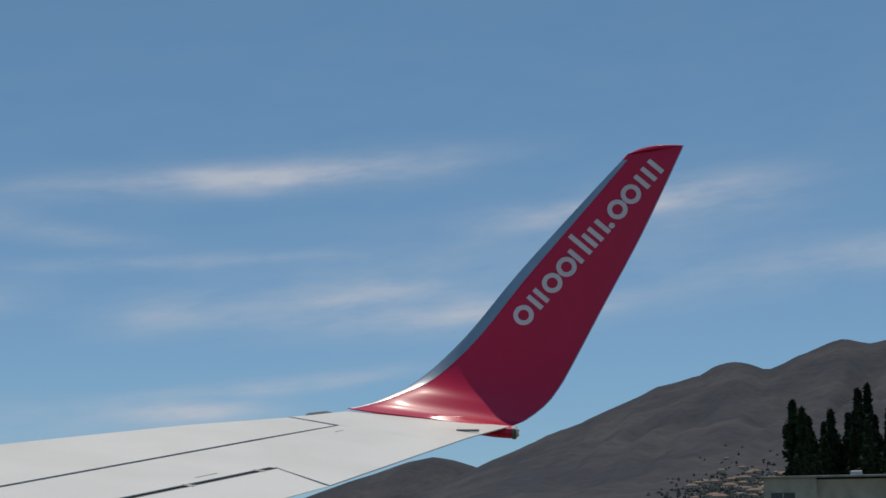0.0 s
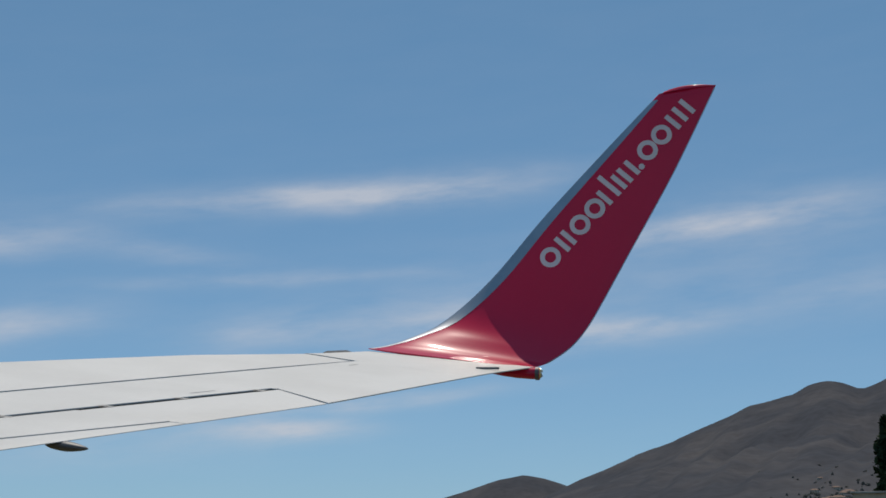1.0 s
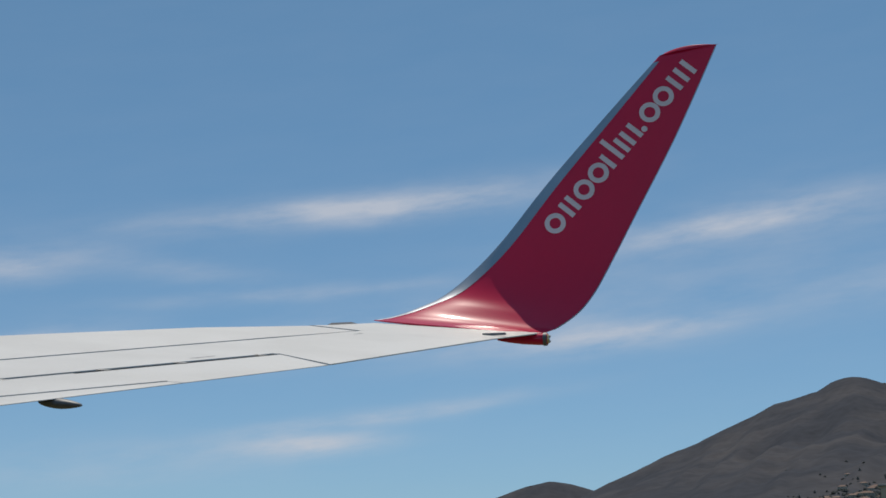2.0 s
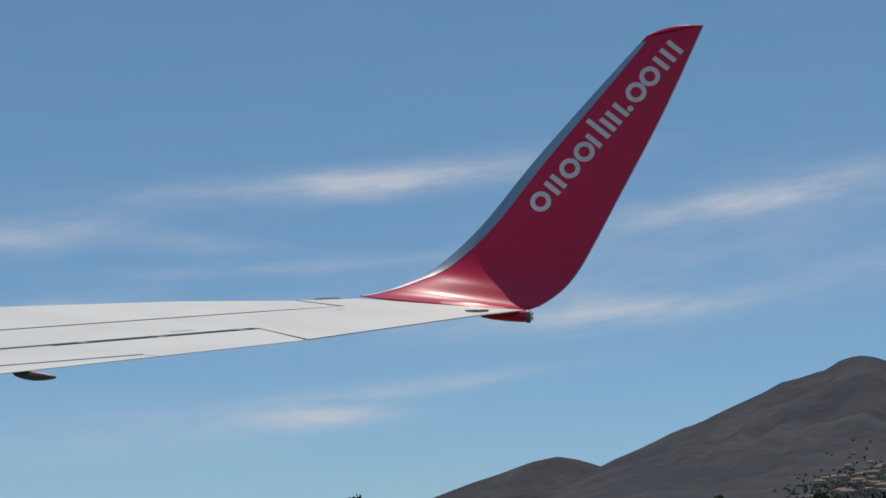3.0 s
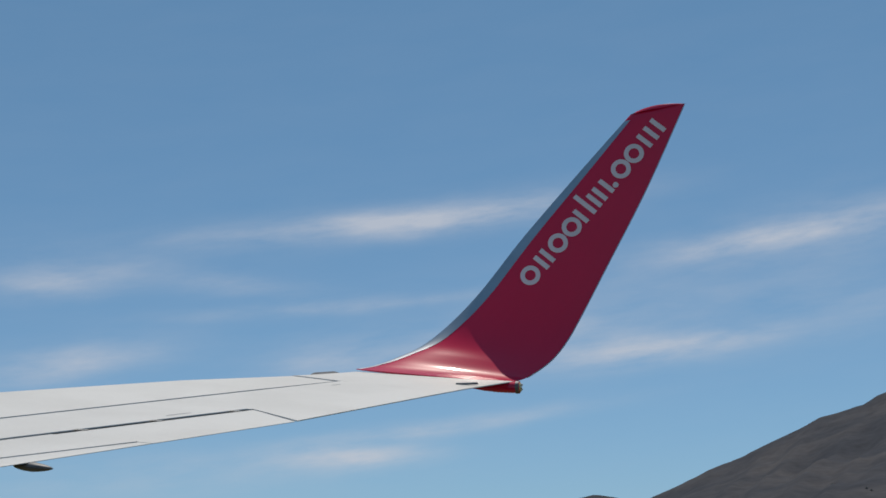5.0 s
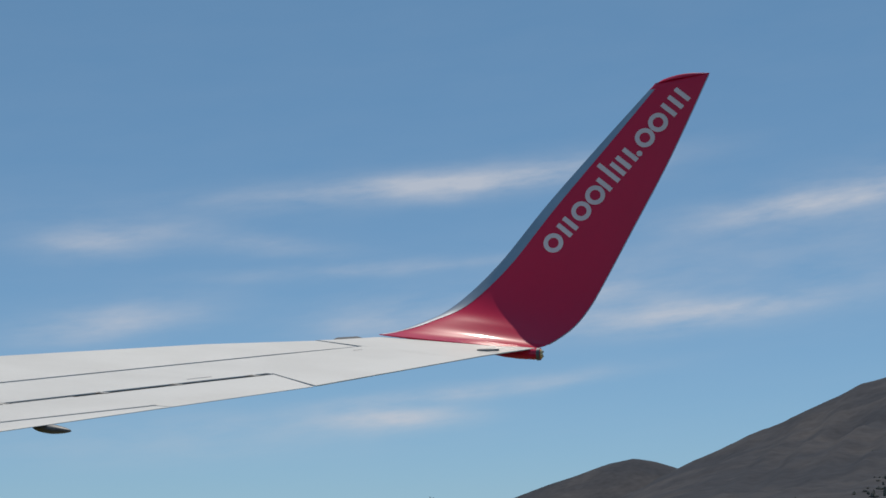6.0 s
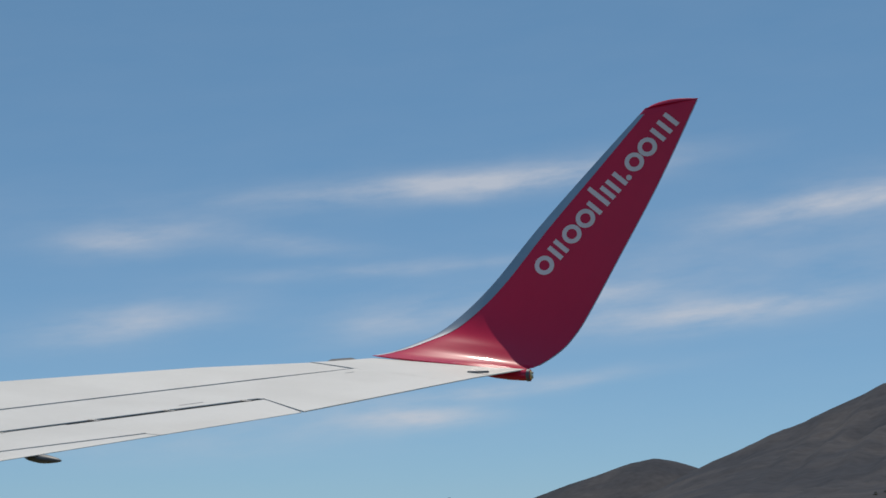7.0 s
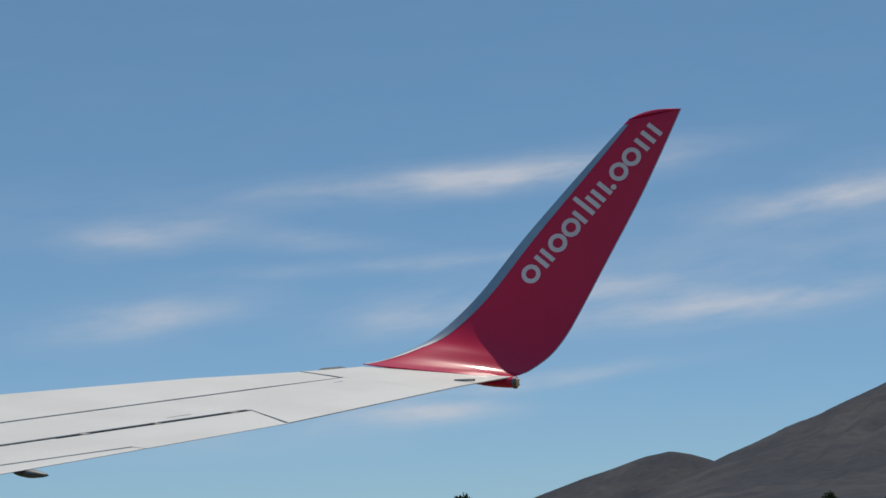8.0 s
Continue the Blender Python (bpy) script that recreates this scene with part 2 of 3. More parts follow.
def trail_x(y):
    if y > 13.99:
        return -2.535 + (y - 13.99) * 0.303
    if y > 11.31:
        return -3.172 + (y - 11.31) * 0.2377
    return -3.172 + (y - 11.31) * 0.3235


def line_x(a, b):
    """x on the straight line through two (x, y) points, as a function of y."""
    return lambda y: a[0] + (b[0] - a[0]) * (y - a[1]) / (b[1] - a[1])


slat_x = line_x((-4.896, 10.293), (-3.587, 13.92))
hinge_x = line_x((-4.485, 9.442), (-3.631, 11.736))
tab_x = line_x((-4.187, 8.824), (-3.744, 9.84))
ROOT_Y = -1.5
SKIN = 0.014

# load-carrying core under the panels, coloured near-black as shade for their gaps
bm = bmesh.new()
N_CH = 22
rings = []
for y in list(np.linspace(ROOT_Y, 14.6, 24)) + [14.74]:
    a, b = lead_x(y), trail_x(y) - 0.05
    ring = []
    for k in range(N_CH + 1):                       # upper side from the nose aft
        f = (k / N_CH) ** 1.7
        x = a + (b - a) * f
        nose = 0.02 * (b - a) * max(0.0, 1 - f / 0.05) ** 2
        ring.append((x, y, top_z(x, y) - SKIN - nose))
    for k in range(N_CH - 1, 0, -1):                # lower side back to the nose
        f = (k / N_CH) ** 1.7
        x = a + (b - a) * f
        depth = (b - a) * 0.11 * 1.9 * math.sqrt(f) * (1 - f) ** 1.5
        ring.append((x, y, top_z(x, y) - SKIN - 0.001 - depth))
    rings.append([bm.verts.new(p) for p in ring])
for a, b in zip(rings, rings[1:]):
    for k in range(len(a)):
        bm.faces.new((a[k], a[(k + 1) % len(a)], b[(k + 1) % len(a)], b[k]))
bm.faces.new(rings[0])
bm.faces.new(rings[-1])
part("wing_core", bm, M_GAP, wing, "inner structure coloured dark as shade in the panel gaps", smooth=35)


def panel(name, fore, aft, y0, y1, mat, parent, label="", lift=0.0, thick=0.022, nose=False, steps=14, end=None, start=None, rim=0.004):
    """A skin panel on the wing's top between two lines x(y), with thickness and softened edges."""
    bm = bmesh.new()
    n_x = 16 if nose else 6
    top, low = [], []
    for i in range(steps + 1):
        s = i / steps
        row_t, row_l = [], []
        for k in range(n_x + 1):
            f = (k / n_x) ** (2.0 if nose else 1.0)
            ya, yb = y0 + (y1 - y0) * s, (start or y0) + ((end or y1) - (start or y0)) * s
            y = ya + (yb - ya) * f
            x = fore(ya) + (aft(yb) - fore(ya)) * f
            drop = 0.0
            if nose:
                g = f * (aft(y) - fore(y)) / (trail_x(y) - lead_x(y))
                drop = 0.02 * (trail_x(y) - lead_x(y)) * max(0.0, 1 - g / 0.05) ** 2
            edge = rim if (k in (0, n_x) and not nose) or i in (0, steps) else 0.0
            z = top_z(x, y) + lift - drop
            row_t.append(bm.verts.new((x, y, z - edge)))
            row_l.append(bm.verts.new((x, y, z - thick * (1 - 0.65 * f))))
        top.append(row_t)
        low.append(row_l)
    for i in range(steps):
        for k in range(n_x):
            bm.faces.new((top[i][k], top[i][k + 1], top[i + 1][k + 1], top[i + 1][k]))
            bm.faces.new((low[i][k], low[i + 1][k], low[i + 1][k + 1], low[i][k + 1]))
        bm.faces.new((top[i][0], top[i + 1][0], low[i + 1][0], low[i][0]))
        bm.faces.new((top[i][n_x], low[i][n_x], low[i + 1][n_x], top[i + 1][n_x]))
    for k in range(n_x):
        bm.faces.new((top[0][k], low[0][k], low[0][k + 1], top[0][k + 1]))
        bm.faces.new((top[-1][k], top[-1][k + 1], low[-1][k + 1], low[-1][k]))
    return part(name, bm, mat, parent, label, smooth=40)


G = 0.019                                           # half a gap between panels
AIL_Y, AIL_TE_Y = 11.736, 11.31                     # outboard end of the aileron at its hinge and trailing edge
mid_x = line_x((-3.631, 11.736), (-3.05, 13.80))
panel("slat", lead_x, lambda y: slat_x(y) - G, ROOT_Y, 14.045, M_WING, wing, "leading-edge slat panel", nose=True, end=13.90)
panel("upper_skin", lambda y: slat_x(y) + G, lambda y: hinge_x(y) - 0.034, ROOT_Y, AIL_Y - 0.01, M_WING, wing, rim=0.0)
panel("upper_skin", lambda y: slat_x(y) + G, mid_x, AIL_Y - 0.01, 13.92, M_WING, wing, end=13.80, rim=0.0)
panel("upper_skin", mid_x, trail_x, AIL_Y + 0.012, 13.80, M_WING, wing, start=AIL_TE_Y + 0.014, end=13.66, rim=0.0)
panel("tip_skin", lead_x, trail_x, 14.065, 14.76, M_WING, wing, nose=True, start=13.66, end=14.90, rim=0.0)
aileron = panel("aileron", lambda y: hinge_x(y) + 0.022, trail_x, 9.855, AIL_Y - 0.012, M_WING, wing,
                "white aileron behind a dark hinge gap", start=9.855, end=AIL_TE_Y - 0.014)
panel("aileron_inner", lambda y: hinge_x(y) + 0.022, lambda y: tab_x(y) - 0.006, ROOT_Y, 9.853, M_WING, wing, rim=0.0)
panel("trim_tab", lambda y: tab_x(y) + 0.006, trail_x, ROOT_Y, 9.84, M_WING, aileron, "narrow trim tab along the trailing edge")
for y in (9.35, 10.13, 10.79, 11.56):               # hinge covers bridging the gap
    x = hinge_x(y)
    bm = bmesh.new()
    vs = [bm.verts.new((x + dx + 0.37 * dy, y + dy, top_z(x + dx, y + dy) + 0.0006)) for dx, dy in ((-0.045, -0.022), (0.034, -0.022), (0.034, 0.022), (-0.045, 0.022))]
    f = bm.faces.new(vs)
    bmesh.ops.solidify(bm, geom=[f], thickness=0.012)
    part("hinge_cover", bm, M_WING, wing)
for xa, ya, length in ((-4.02, 11.05, 0.24), (-3.55, 13.55, 0.12)):      # small placards stencilled on the skin
    bm = bmesh.new()
    vs = [bm.verts.new((xa + dx + 0.36 * dy, ya + dy, top_z(xa + dx + 0.36 * dy, ya + dy) + 0.0015)) for dx, dy in ((0, 0), (0.012, 0), (0.012, length), (0, length))]
    bm.faces.new(vs)
    part("stencil_bar", bm, M_DARK, wing)

# canoe fairing under the trailing edge, and a dark slot lip at the outer leading edge
bm = bmesh.new()
bmesh.ops.create_uvsphere(bm, u_segments=20, v_segments=12, radius=1)
for v in bm.verts:
    taper = 1 - 0.35 * max(0, v.co.x)
    v.co = Vector((-3.965 + 0.12 * v.co.x, 8.87 + 0.055 * v.co.y * taper, 0.316 + 0.028 * v.co.z * taper - 0.012 * v.co.x))
part("track_fairing", bm, M_DARK, wing, "dark canoe-shaped fairing under the trailing edge", smooth=60)
bm = bmesh.new()
vs = []
for y, h in ((14.28, 0.0), (14.32, 0.012), (14.54, 0.012), (14.58, 0.0)):
    x = lead_x(y) + 0.03
    vs.append((bm.verts.new((x, y, top_z(x, y) - 0.01)), bm.verts.new((x, y, top_z(x, y) + h)), bm.verts.new((x + 0.03, y, top_z(x, y) - 0.01))))
for a, b in zip(vs, vs[1:]):
    for k in range(3):
        bm.faces.new((a[k], a[(k + 1) % 3], b[(k + 1) % 3], b[k]))
part("leading_edge_strip", bm, M_DARK, wing)

# plain fuselage behind the passenger's eye, and the gear that carries the aircraft
bm = bmesh.new()
rings = []
for x, r in ((-20.0, 0.7), (-19.4, 1.25), (-18.0, 1.7), (-15.0, 1.88), (-8.0, 1.88), (0.0, 1.88), (8.0, 1.88), (12.0, 1.7), (16.0, 1.1), (19.0, 0.45)):
    rings.append([bm.verts.new((x, -3.1 + r * math.cos(k * math.pi / 24), -0.35 + r * 1.06 * math.sin(k * math.pi / 24) + (0.06 * (x - 8) if x > 8 else 0))) for k in range(48)])
for a, b in zip(rings, rings[1:]):
    for k in range(48):
        bm.faces.new((a[k], a[(k + 1) % 48], b[(k + 1) % 48], b[k]))
bm.faces.new(rings[0])
bm.faces.new(rings[-1])
part("fuselage", bm, M_WHITE, wing, smooth=40)


def ground_gap(x, y):
    """Height of the level ground in the tilted frame of the aircraft."""
    p = wing.matrix_world.inverted() @ Vector((x, y, 0.0))
    return p.z


for gx, gy in ((-7.6, 0.9), (-7.6, -6.9), (-17.0, -3.1)):
    base = ground_gap(gx, gy)
    top = -1.0 if gx > -10 else -1.6
    leg = part("gear_leg", box(gx - 0.09, gx + 0.09, gy - 0.09, gy + 0.09, base + 0.5, top, 0.03), M_STEEL, wing)
    for side in (-0.3, 0.3):
        bm = lathe([(0.2, -0.13), (0.48, -0.15), (0.55, -0.08), (0.55, 0.08), (0.48, 0.15), (0.2, 0.13)], 28)
        bmesh.ops.rotate(bm, verts=bm.verts, matrix=Matrix.Rotation(radians(90), 3, "X"))
        bmesh.ops.translate(bm, verts=bm.verts, vec=(gx, gy + side, base + 0.54))
        part("wheel", bm, M_GAP, wing, "black rubber tyre", smooth=40)

# ---- winglet: sections from the wing tip to the top, front point then rear point ----
SECTIONS = [
    (-3.66, 14.76, 1.335, -2.31, 14.80, 1.175), (-3.53, 14.92, 1.370, -2.24, 14.97, 1.200),
    (-3.38, 15.08, 1.440, -2.14, 15.10, 1.255), (-3.18, 15.28, 1.560, -1.98, 15.25, 1.390),
    (-2.95, 15.42, 1.765, -1.86, 15.37, 1.555), (-2.66, 15.52, 2.080, -1.745, 15.47, 1.770),
    (-2.25, 15.61, 2.600, -1.50, 15.58, 2.250), (-1.70, 15.71, 3.230, -1.115, 15.69, 2.990),
    (-1.25, 15.79, 3.730, -0.74, 15.78, 3.800),
]
winglet = new("winglet")
winglet.parent = wing
tagged(winglet, "glossy red swept winglet with bare metal leading edge")


def section(t, c):
    """Middle point at span t and chord share c, with the inward-facing normal and local chord length."""
    r = spline(SECTIONS, t)
    d = spline(SECTIONS, min(1.0, t + 0.012)) - spline(SECTIONS, max(0.0, t - 0.012))
    a, b = Vector(r[:3]), Vector(r[3:])
    chord = b - a
    along = Vector(d[:3]) * (1 - c) + Vector(d[3:]) * c
    n = along.cross(chord).normalized()
    if n.dot(Vector((0, -0.6, 0.6))) < 0:
        n = -n
    return a + chord * c, n, chord.length


def half_thick(c):
    return 0.5 * 0.10 * 2.97 * (math.sqrt(max(c, 0)) - 0.42 * c - 1.17 * c * c + 0.95 * c ** 3 - 0.36 * c ** 4) * 0.9


def fin(t0, t1, c1, grow, n_span, n_chord, tip_round=False):
    """A closed loft of part of the winglet, over the first share c1 of the chord."""
    bm = bmesh.new()
    rings = []
    for i in range(n_span + 1):
        t = t0 + (t1 - t0) * i / n_span
        cw = c1 * (min(1.0, 0.22 + 2.0 * (t - t0)) if c1 < 1 else 1.0)
        cs = [cw * (k / n_chord) ** 1.6 for k in range(n_chord + 1)]
        ring = []
        shrink = 1.0
        if tip_round and t > 0.965:
            shrink = math.sqrt(max(0.02, 1 - ((t - 0.965) / 0.035) ** 2))
        for side, order in ((1, cs), (-1, cs[-2:0:-1])):
            for c in order:
                p, n, length = section(t, c)
                off = half_thick(c) * length * shrink * (0.22 + 0.78 * min(1.0, t / 0.3)) + grow
                ring.append(bm.verts.new(p + n * (off * side if side < 0 or t > 0.12 else off * (0.15 + 0.85 * t / 0.12))))
        rings.append(ring)
    for a, b in zip(rings, rings[1:]):
        for k in range(len(a)):
            bm.faces.new((a[k], a[(k + 1) % len(a)], b[(k + 1) % len(a)], b[k]))
    bm.faces.new(rings[0])
    bm.faces.new(rings[-1])
    return bm


part("winglet_skin", fin(0.0, 1.0, 1.0, 0.0, 72, 22, True), M_RED, winglet, "deep red gloss paint", smooth=50)
part("leading_edge", fin(0.02, 0.975, 0.115, 0.0025, 64, 8), M_METAL, winglet, "bare grey metal leading edge", smooth=50)
bm = bmesh.new()
prev = None
for k in range(57):                                  # thin pale strip added as the bright highlight along the trailing edge
    p, n, length = section(0.22 + 0.775 * k / 56, 1.0)
    row = [bm.verts.new(p + Vector((q * 0.004, 0, 0)) + n * h * 0.003) for q, h in ((-1, -1), (1, -1), (1, 1), (-1, 1))]
    if prev:
        for q in range(4):
            bm.faces.new((prev[q], prev[(q + 1) % 4], row[(q + 1) % 4], row[q]))
    prev = row
part("edge_highlight_strip", bm, M_METAL, winglet, "thin pale strip added for the trailing-edge highlight")
# upswept cap that rounds the front corner of the top
bm = bmesh.new()
prev = None
for k in range(13):
    f = k / 12
    a, n, length = section(1.0, f)
    rise = 0.055 * math.sin(math.pi * min(1.0, f * 1.02)) ** 0.8 * (1 - 0.45 * f)
    w = half_thick(f) * length * 0.9 + 0.002
    row = [bm.verts.new(a + n * w * q + Vector((0.015, 0, rise)) * h) for q, h in ((1, 0), (0.5, 0.85), (0, 1.0), (-0.5, 0.85), (-1, 0))]
    if prev:
        for q in range(4):
            bm.faces.new((prev[q], prev[q + 1], row[q + 1], row[q]))
    prev = row
part("tip_cap", bm, M_RED, winglet, smooth=60)

# pale marking on the inner face: a row of plain rings, bars and a dot
grid = [(t, c) for t in np.linspace(0.35, 0.99, 80) for c in np.linspace(0.05, 0.98, 36)]
face = []
for t, c in grid:
    p, n, length = section(t, c)
    face.append(p + n * half_thick(c) * length)
face = np.array(face)


def on_face(x, z):
    """Point of the winglet's inner face at that x and z, a hair proud of it."""
    d = (face[:, 0] - x) ** 2 + (face[:, 2] - z) ** 2
    near = face[np.argsort(d)[:9]]
    m = np.c_[near[:, 0] - x, near[:, 2] - z, np.ones(len(near))]
    y = np.linalg.lstsq(m, near[:, 1], rcond=None)[0][2]
    return Vector((x, y - 0.004, z))


MARK_AT = Vector((-2.185, 0, 2.085))                 # lower left corner of the row
MARK_ALONG = Vector((1.225, 0, 1.428)).normalized()
MARK_UP = Vector((-MARK_ALONG.z, 0, MARK_ALONG.x))
UNIT = 0.172


def mark_part(name, loops):
    """A flat shape in row coordinates, laid on the face. Loops: outer and inner outline with equal counts, or one outline."""
    bm = bmesh.new()
    laid = []
    for loop in loops:
        vs = []
        for u, v in loop:
            p = MARK_AT + MARK_ALONG * u * UNIT + MARK_UP * v * UNIT
            vs.append(bm.verts.new(on_face(p.x, p.z)))
        laid.append(vs)
    if len(laid) == 2:
        n = len(laid[0])
        for k in range(n):
            bm.faces.new((laid[0][k], laid[0][(k + 1) % n], laid[1][(k + 1) % n], laid[1][k]))
    else:
        bm.faces.new(laid[0])
    part(name, bm, M_MARK, winglet, "light grey marking shape")


def circle(u, v, r, n=28):
    return [(u + r * math.cos(2 * math.pi * k / n), v + r * math.sin(2 * math.pi * k / n)) for k in range(n)]


def bar(u0, u1, v0, v1):
    return [(u0, v0), (u1, v0), (u1, v1), (u0, v1)]


for kind, u, height in (("ring", 0.54, 1), ("bar", 1.45, 1), ("bar", 1.93, 1), ("ring", 2.82, 1), ("ring", 3.96, 1), ("bar", 4.72, 1), ("bar", 5.36, 1.5),
                        ("bar", 5.84, 1), ("bar", 6.30, 1), ("bar", 6.86, 1), ("dot", 7.22, 1), ("ring", 8.08, 1), ("ring", 9.18, 1),
                        ("bar", 10.08, 1), ("bar", 10.64, 1), ("bar", 11.20, 1)):
    if kind == "ring":
        mark_part("marking_ring", [circle(u, 0.5, 0.54), circle(u, 0.5, 0.29)])
    elif kind == "dot":
        mark_part("marking_dot", [circle(u, 0.15, 0.16, 16)])
    else:
        mark_part("marking_bar", [bar(u - 0.13, u + 0.13, 0.0, height)])

# position-lamp fairing behind the tip
pod = new("lamp_fairing")
pod.parent = wing
tagged(pod, "red lamp fairing with amber lens")
bm = bmesh.new()
rings = []
for x, r in ((-2.62, 0.008), (-2.52, 0.03), (-2.40, 0.047), (-2.27, 0.055), (-2.20, 0.055)):
    rings.append([bm.verts.new((x, 14.85 + 1.1 * r * math.cos(k * math.pi / 8), 1.135 - 0.02 * (x + 2.2) + 0.9 * r * math.sin(k * math.pi / 8))) for k in range(16)])
for a, b in zip(rings, rings[1:]):
    for k in range(16):
        bm.faces.new((a[k], a[(k + 1) % 16], b[(k + 1) % 16], b[k]))
bm.faces.new(rings[0])
bm.faces.new(rings[-1])
part("fairing_shell", bm, M_RED, pod, smooth=50)
bm = bmesh.new()
bmesh.ops.create_uvsphere(bm, u_segments=16, v_segments=10, radius=1)
for v in bm.verts:
    v.co = Vector((-2.200 + 0.018 * v.co.x, 14.85 + 0.052 * v.co.y, 1.135 + 0.043 * v.co.z))
part("lens", bm, M_LENS, pod, "amber glass lens", smooth=60)
bm = bmesh.new()
prev = None
for x, r in ((-2.235, 1.0), (-2.235, 1.16), (-2.205, 1.16), (-2.205, 1.0)):
    ring = [bm.verts.new((x, 14.85 + 0.058 * r * math.cos(k * math.pi / 10), 1.135 + 0.048 * r * math.sin(k * math.pi / 10))) for k in range(20)]
    if prev:
        for k in range(20):
            bm.faces.new((prev[k], prev[(k + 1) % 20], ring[(k + 1) % 20], ring[k]))
    prev = ring
part("lens_frame", bm, M_DARK, pod, "dark frame round the lens", smooth=40)
for dz in (-0.02, 0.02):
    bm = bmesh.new()
    bmesh.ops.create_uvsphere(bm, u_segments=12, v_segments=8, radius=0.012)
    bmesh.ops.translate(bm, verts=bm.verts, vec=(-2.186, 14.842, 1.135 + dz))
    part("bulb", bm, M_WHITE, pod, "pale lamp bulb", smooth=60)
part("rod", box(-2.66, -2.47, 14.30, 14.318, 1.128, 1.146), M_DARK, wing, "static discharge rod")


# ---- land: ground, mountain, far hill ----
SADDLE_AZ, SADDLE_EL = -5.54, 1.70
# ridge line of the mountain: degrees of azimuth from the saddle and elevation above it
RIDGE = [(-8, -1.70), (-3.2, -1.50), (-1.2, -0.60), (0, -0.06), (1.4, 0.52), (3.1, 1.22), (4.8, 1.98), (5.9, 2.44), (7.3, 2.72), (7.6, 2.93), (8.3, 3.20), (8.7, 3.15),
         (9.4, 2.94), (10.3, 3.32), (11.7, 3.78), (12.7, 3.66), (13.6, 3.76), (16.0, 4.0), (20.0, 3.5), (27.0, 2.4), (40.0, 1.0), (60.0, -0.5)]
HILL = [(-12, -1.70), (-8.5, -1.50), (-6.4, -1.25), (-5.3, -0.85), (-4.2, -0.45), (-3.2, -0.14), (-2.3, 0.16), (-1.45, 0.30), (-0.8, 0.18), (0.2, -0.16), (3, -1.3), (5, -1.7)]


def ridge_el(a, rows):
    xs, ys = [r[0] for r in rows], [r[1] for r in rows]
    return SADDLE_EL + float(np.interp(a - SADDLE_AZ, xs, ys))


R_NEAR, R_TOP = 800.0, 3300.0


def slope_z(x, y):
    """Height of the mountain's sheet."""
    r, a = math.hypot(x, y), math.degrees(math.atan2(x, y))
    if r < R_NEAR:
        return -2.0
    e = ridge_el(a, RIDGE)
    if e <= 0.02:
        return -2.0
    g = min(1.0, (r - R_NEAR) / (R_TOP - R_NEAR))
    g = 0.35 * g + 0.65 * g ** 1.6
    z = min(r, R_TOP) * math.tan(radians(e)) * g
    n = noise.fractal(Vector((x * 0.0022, y * 0.0022, 0.3)), 1.0, 2.1, 6)
    gully = abs(noise.noise(Vector((a * 0.8 + 3.1 - r * 0.0022, r * 0.0004, 1.7))))
    edge = max(0.0, min(1.0, (R_TOP - r) / 500)) * min(1.0, g * 6)
    z += edge * z * (0.16 * n - 0.22 * gully) + 3.0 * n * min(1.0, g * 8) * (0.3 + g)
    z += 5.0 * min(1.0, g * 3) * noise.fractal(Vector((x * 0.012, y * 0.012, 2.3)), 1.0, 2.0, 4)
    if r > R_TOP:
        z -= (r - R_TOP) * 0.35
    return z - 1.0


def polar_sheet(name, a0, a1, na, r0, r1, nr, height, label):
    bm = bmesh.new()
    rows = []
    for i in range(nr + 1):
        r = r0 + (r1 - r0) * (i / nr)
        row = []
        for k in range(na + 1):
            a = radians(a0 + (a1 - a0) * k / na)
            x, y = r * math.sin(a), r * math.cos(a)
            row.append(bm.verts.new((x, y, height(x, y))))
        rows.append(row)
    for p, q in zip(rows, rows[1:]):
        for k in range(na):
            bm.faces.new((p[k], p[k + 1], q[k + 1], q[k]))
    ob = new(name, mesh_of(name, bm, M_SLOPE, 180))
    return tagged(ob, label, "mountain", kind="structure")


def hill_z(x, y):
    r, a = math.hypot(x, y), math.degrees(math.atan2(x, y))
    e = max(-0.1, ridge_el(a, HILL))
    g = max(0.0, 1 - abs(r - 4100) / 500)
    z = 4100 * math.tan(radians(e)) * (g * g * (3 - 2 * g))
    return z + 4 * g * noise.fractal(Vector((x * 0.004, y * 0.004, 5.0)), 1.0, 2.0, 5) - 1


polar_sheet("mountain", -16, 52, 300, 760, 3700, 150, slope_z, "dark scrub-covered mountain ridge with rocky knoll")
polar_sheet("far_hill", -22, 2, 130, 3600, 4600, 30, hill_z, "low rounded dark hill behind the mountain foot")

bm = bmesh.new()
ring_r = [0.5, 30, 60, 100, 140, 180, 230, 300, 420, 600, 900, 1400, 2200, 3400, 4900]
rows = []
for r in ring_r:
    rows.append([bm.verts.new((r * math.cos(k * math.pi / 36), r * math.sin(k * math.pi / 36), 0.0 if r < 400 else 0.25 * noise.noise(Vector((r * 0.01, k * 0.4, 0))))) for k in range(72)])
for p, q in zip(rows, rows[1:]):
    for k in range(72):
        bm.faces.new((p[k], p[(k + 1) % 72], q[(k + 1) % 72], q[k]))
bm.faces.new(rows[0])
tagged(new("ground", mesh_of("ground", bm, M_GRASS)), "dry yellow-green airfield grass reaching the horizon", "ground", kind="structure")


def land_at(azimuth, r):
    a = radians(azimuth)
    x, y = r * math.sin(a), r * math.cos(a)
    return x, y, max(0.0, slope_z(x, y)) if r > R_NEAR else 0.0


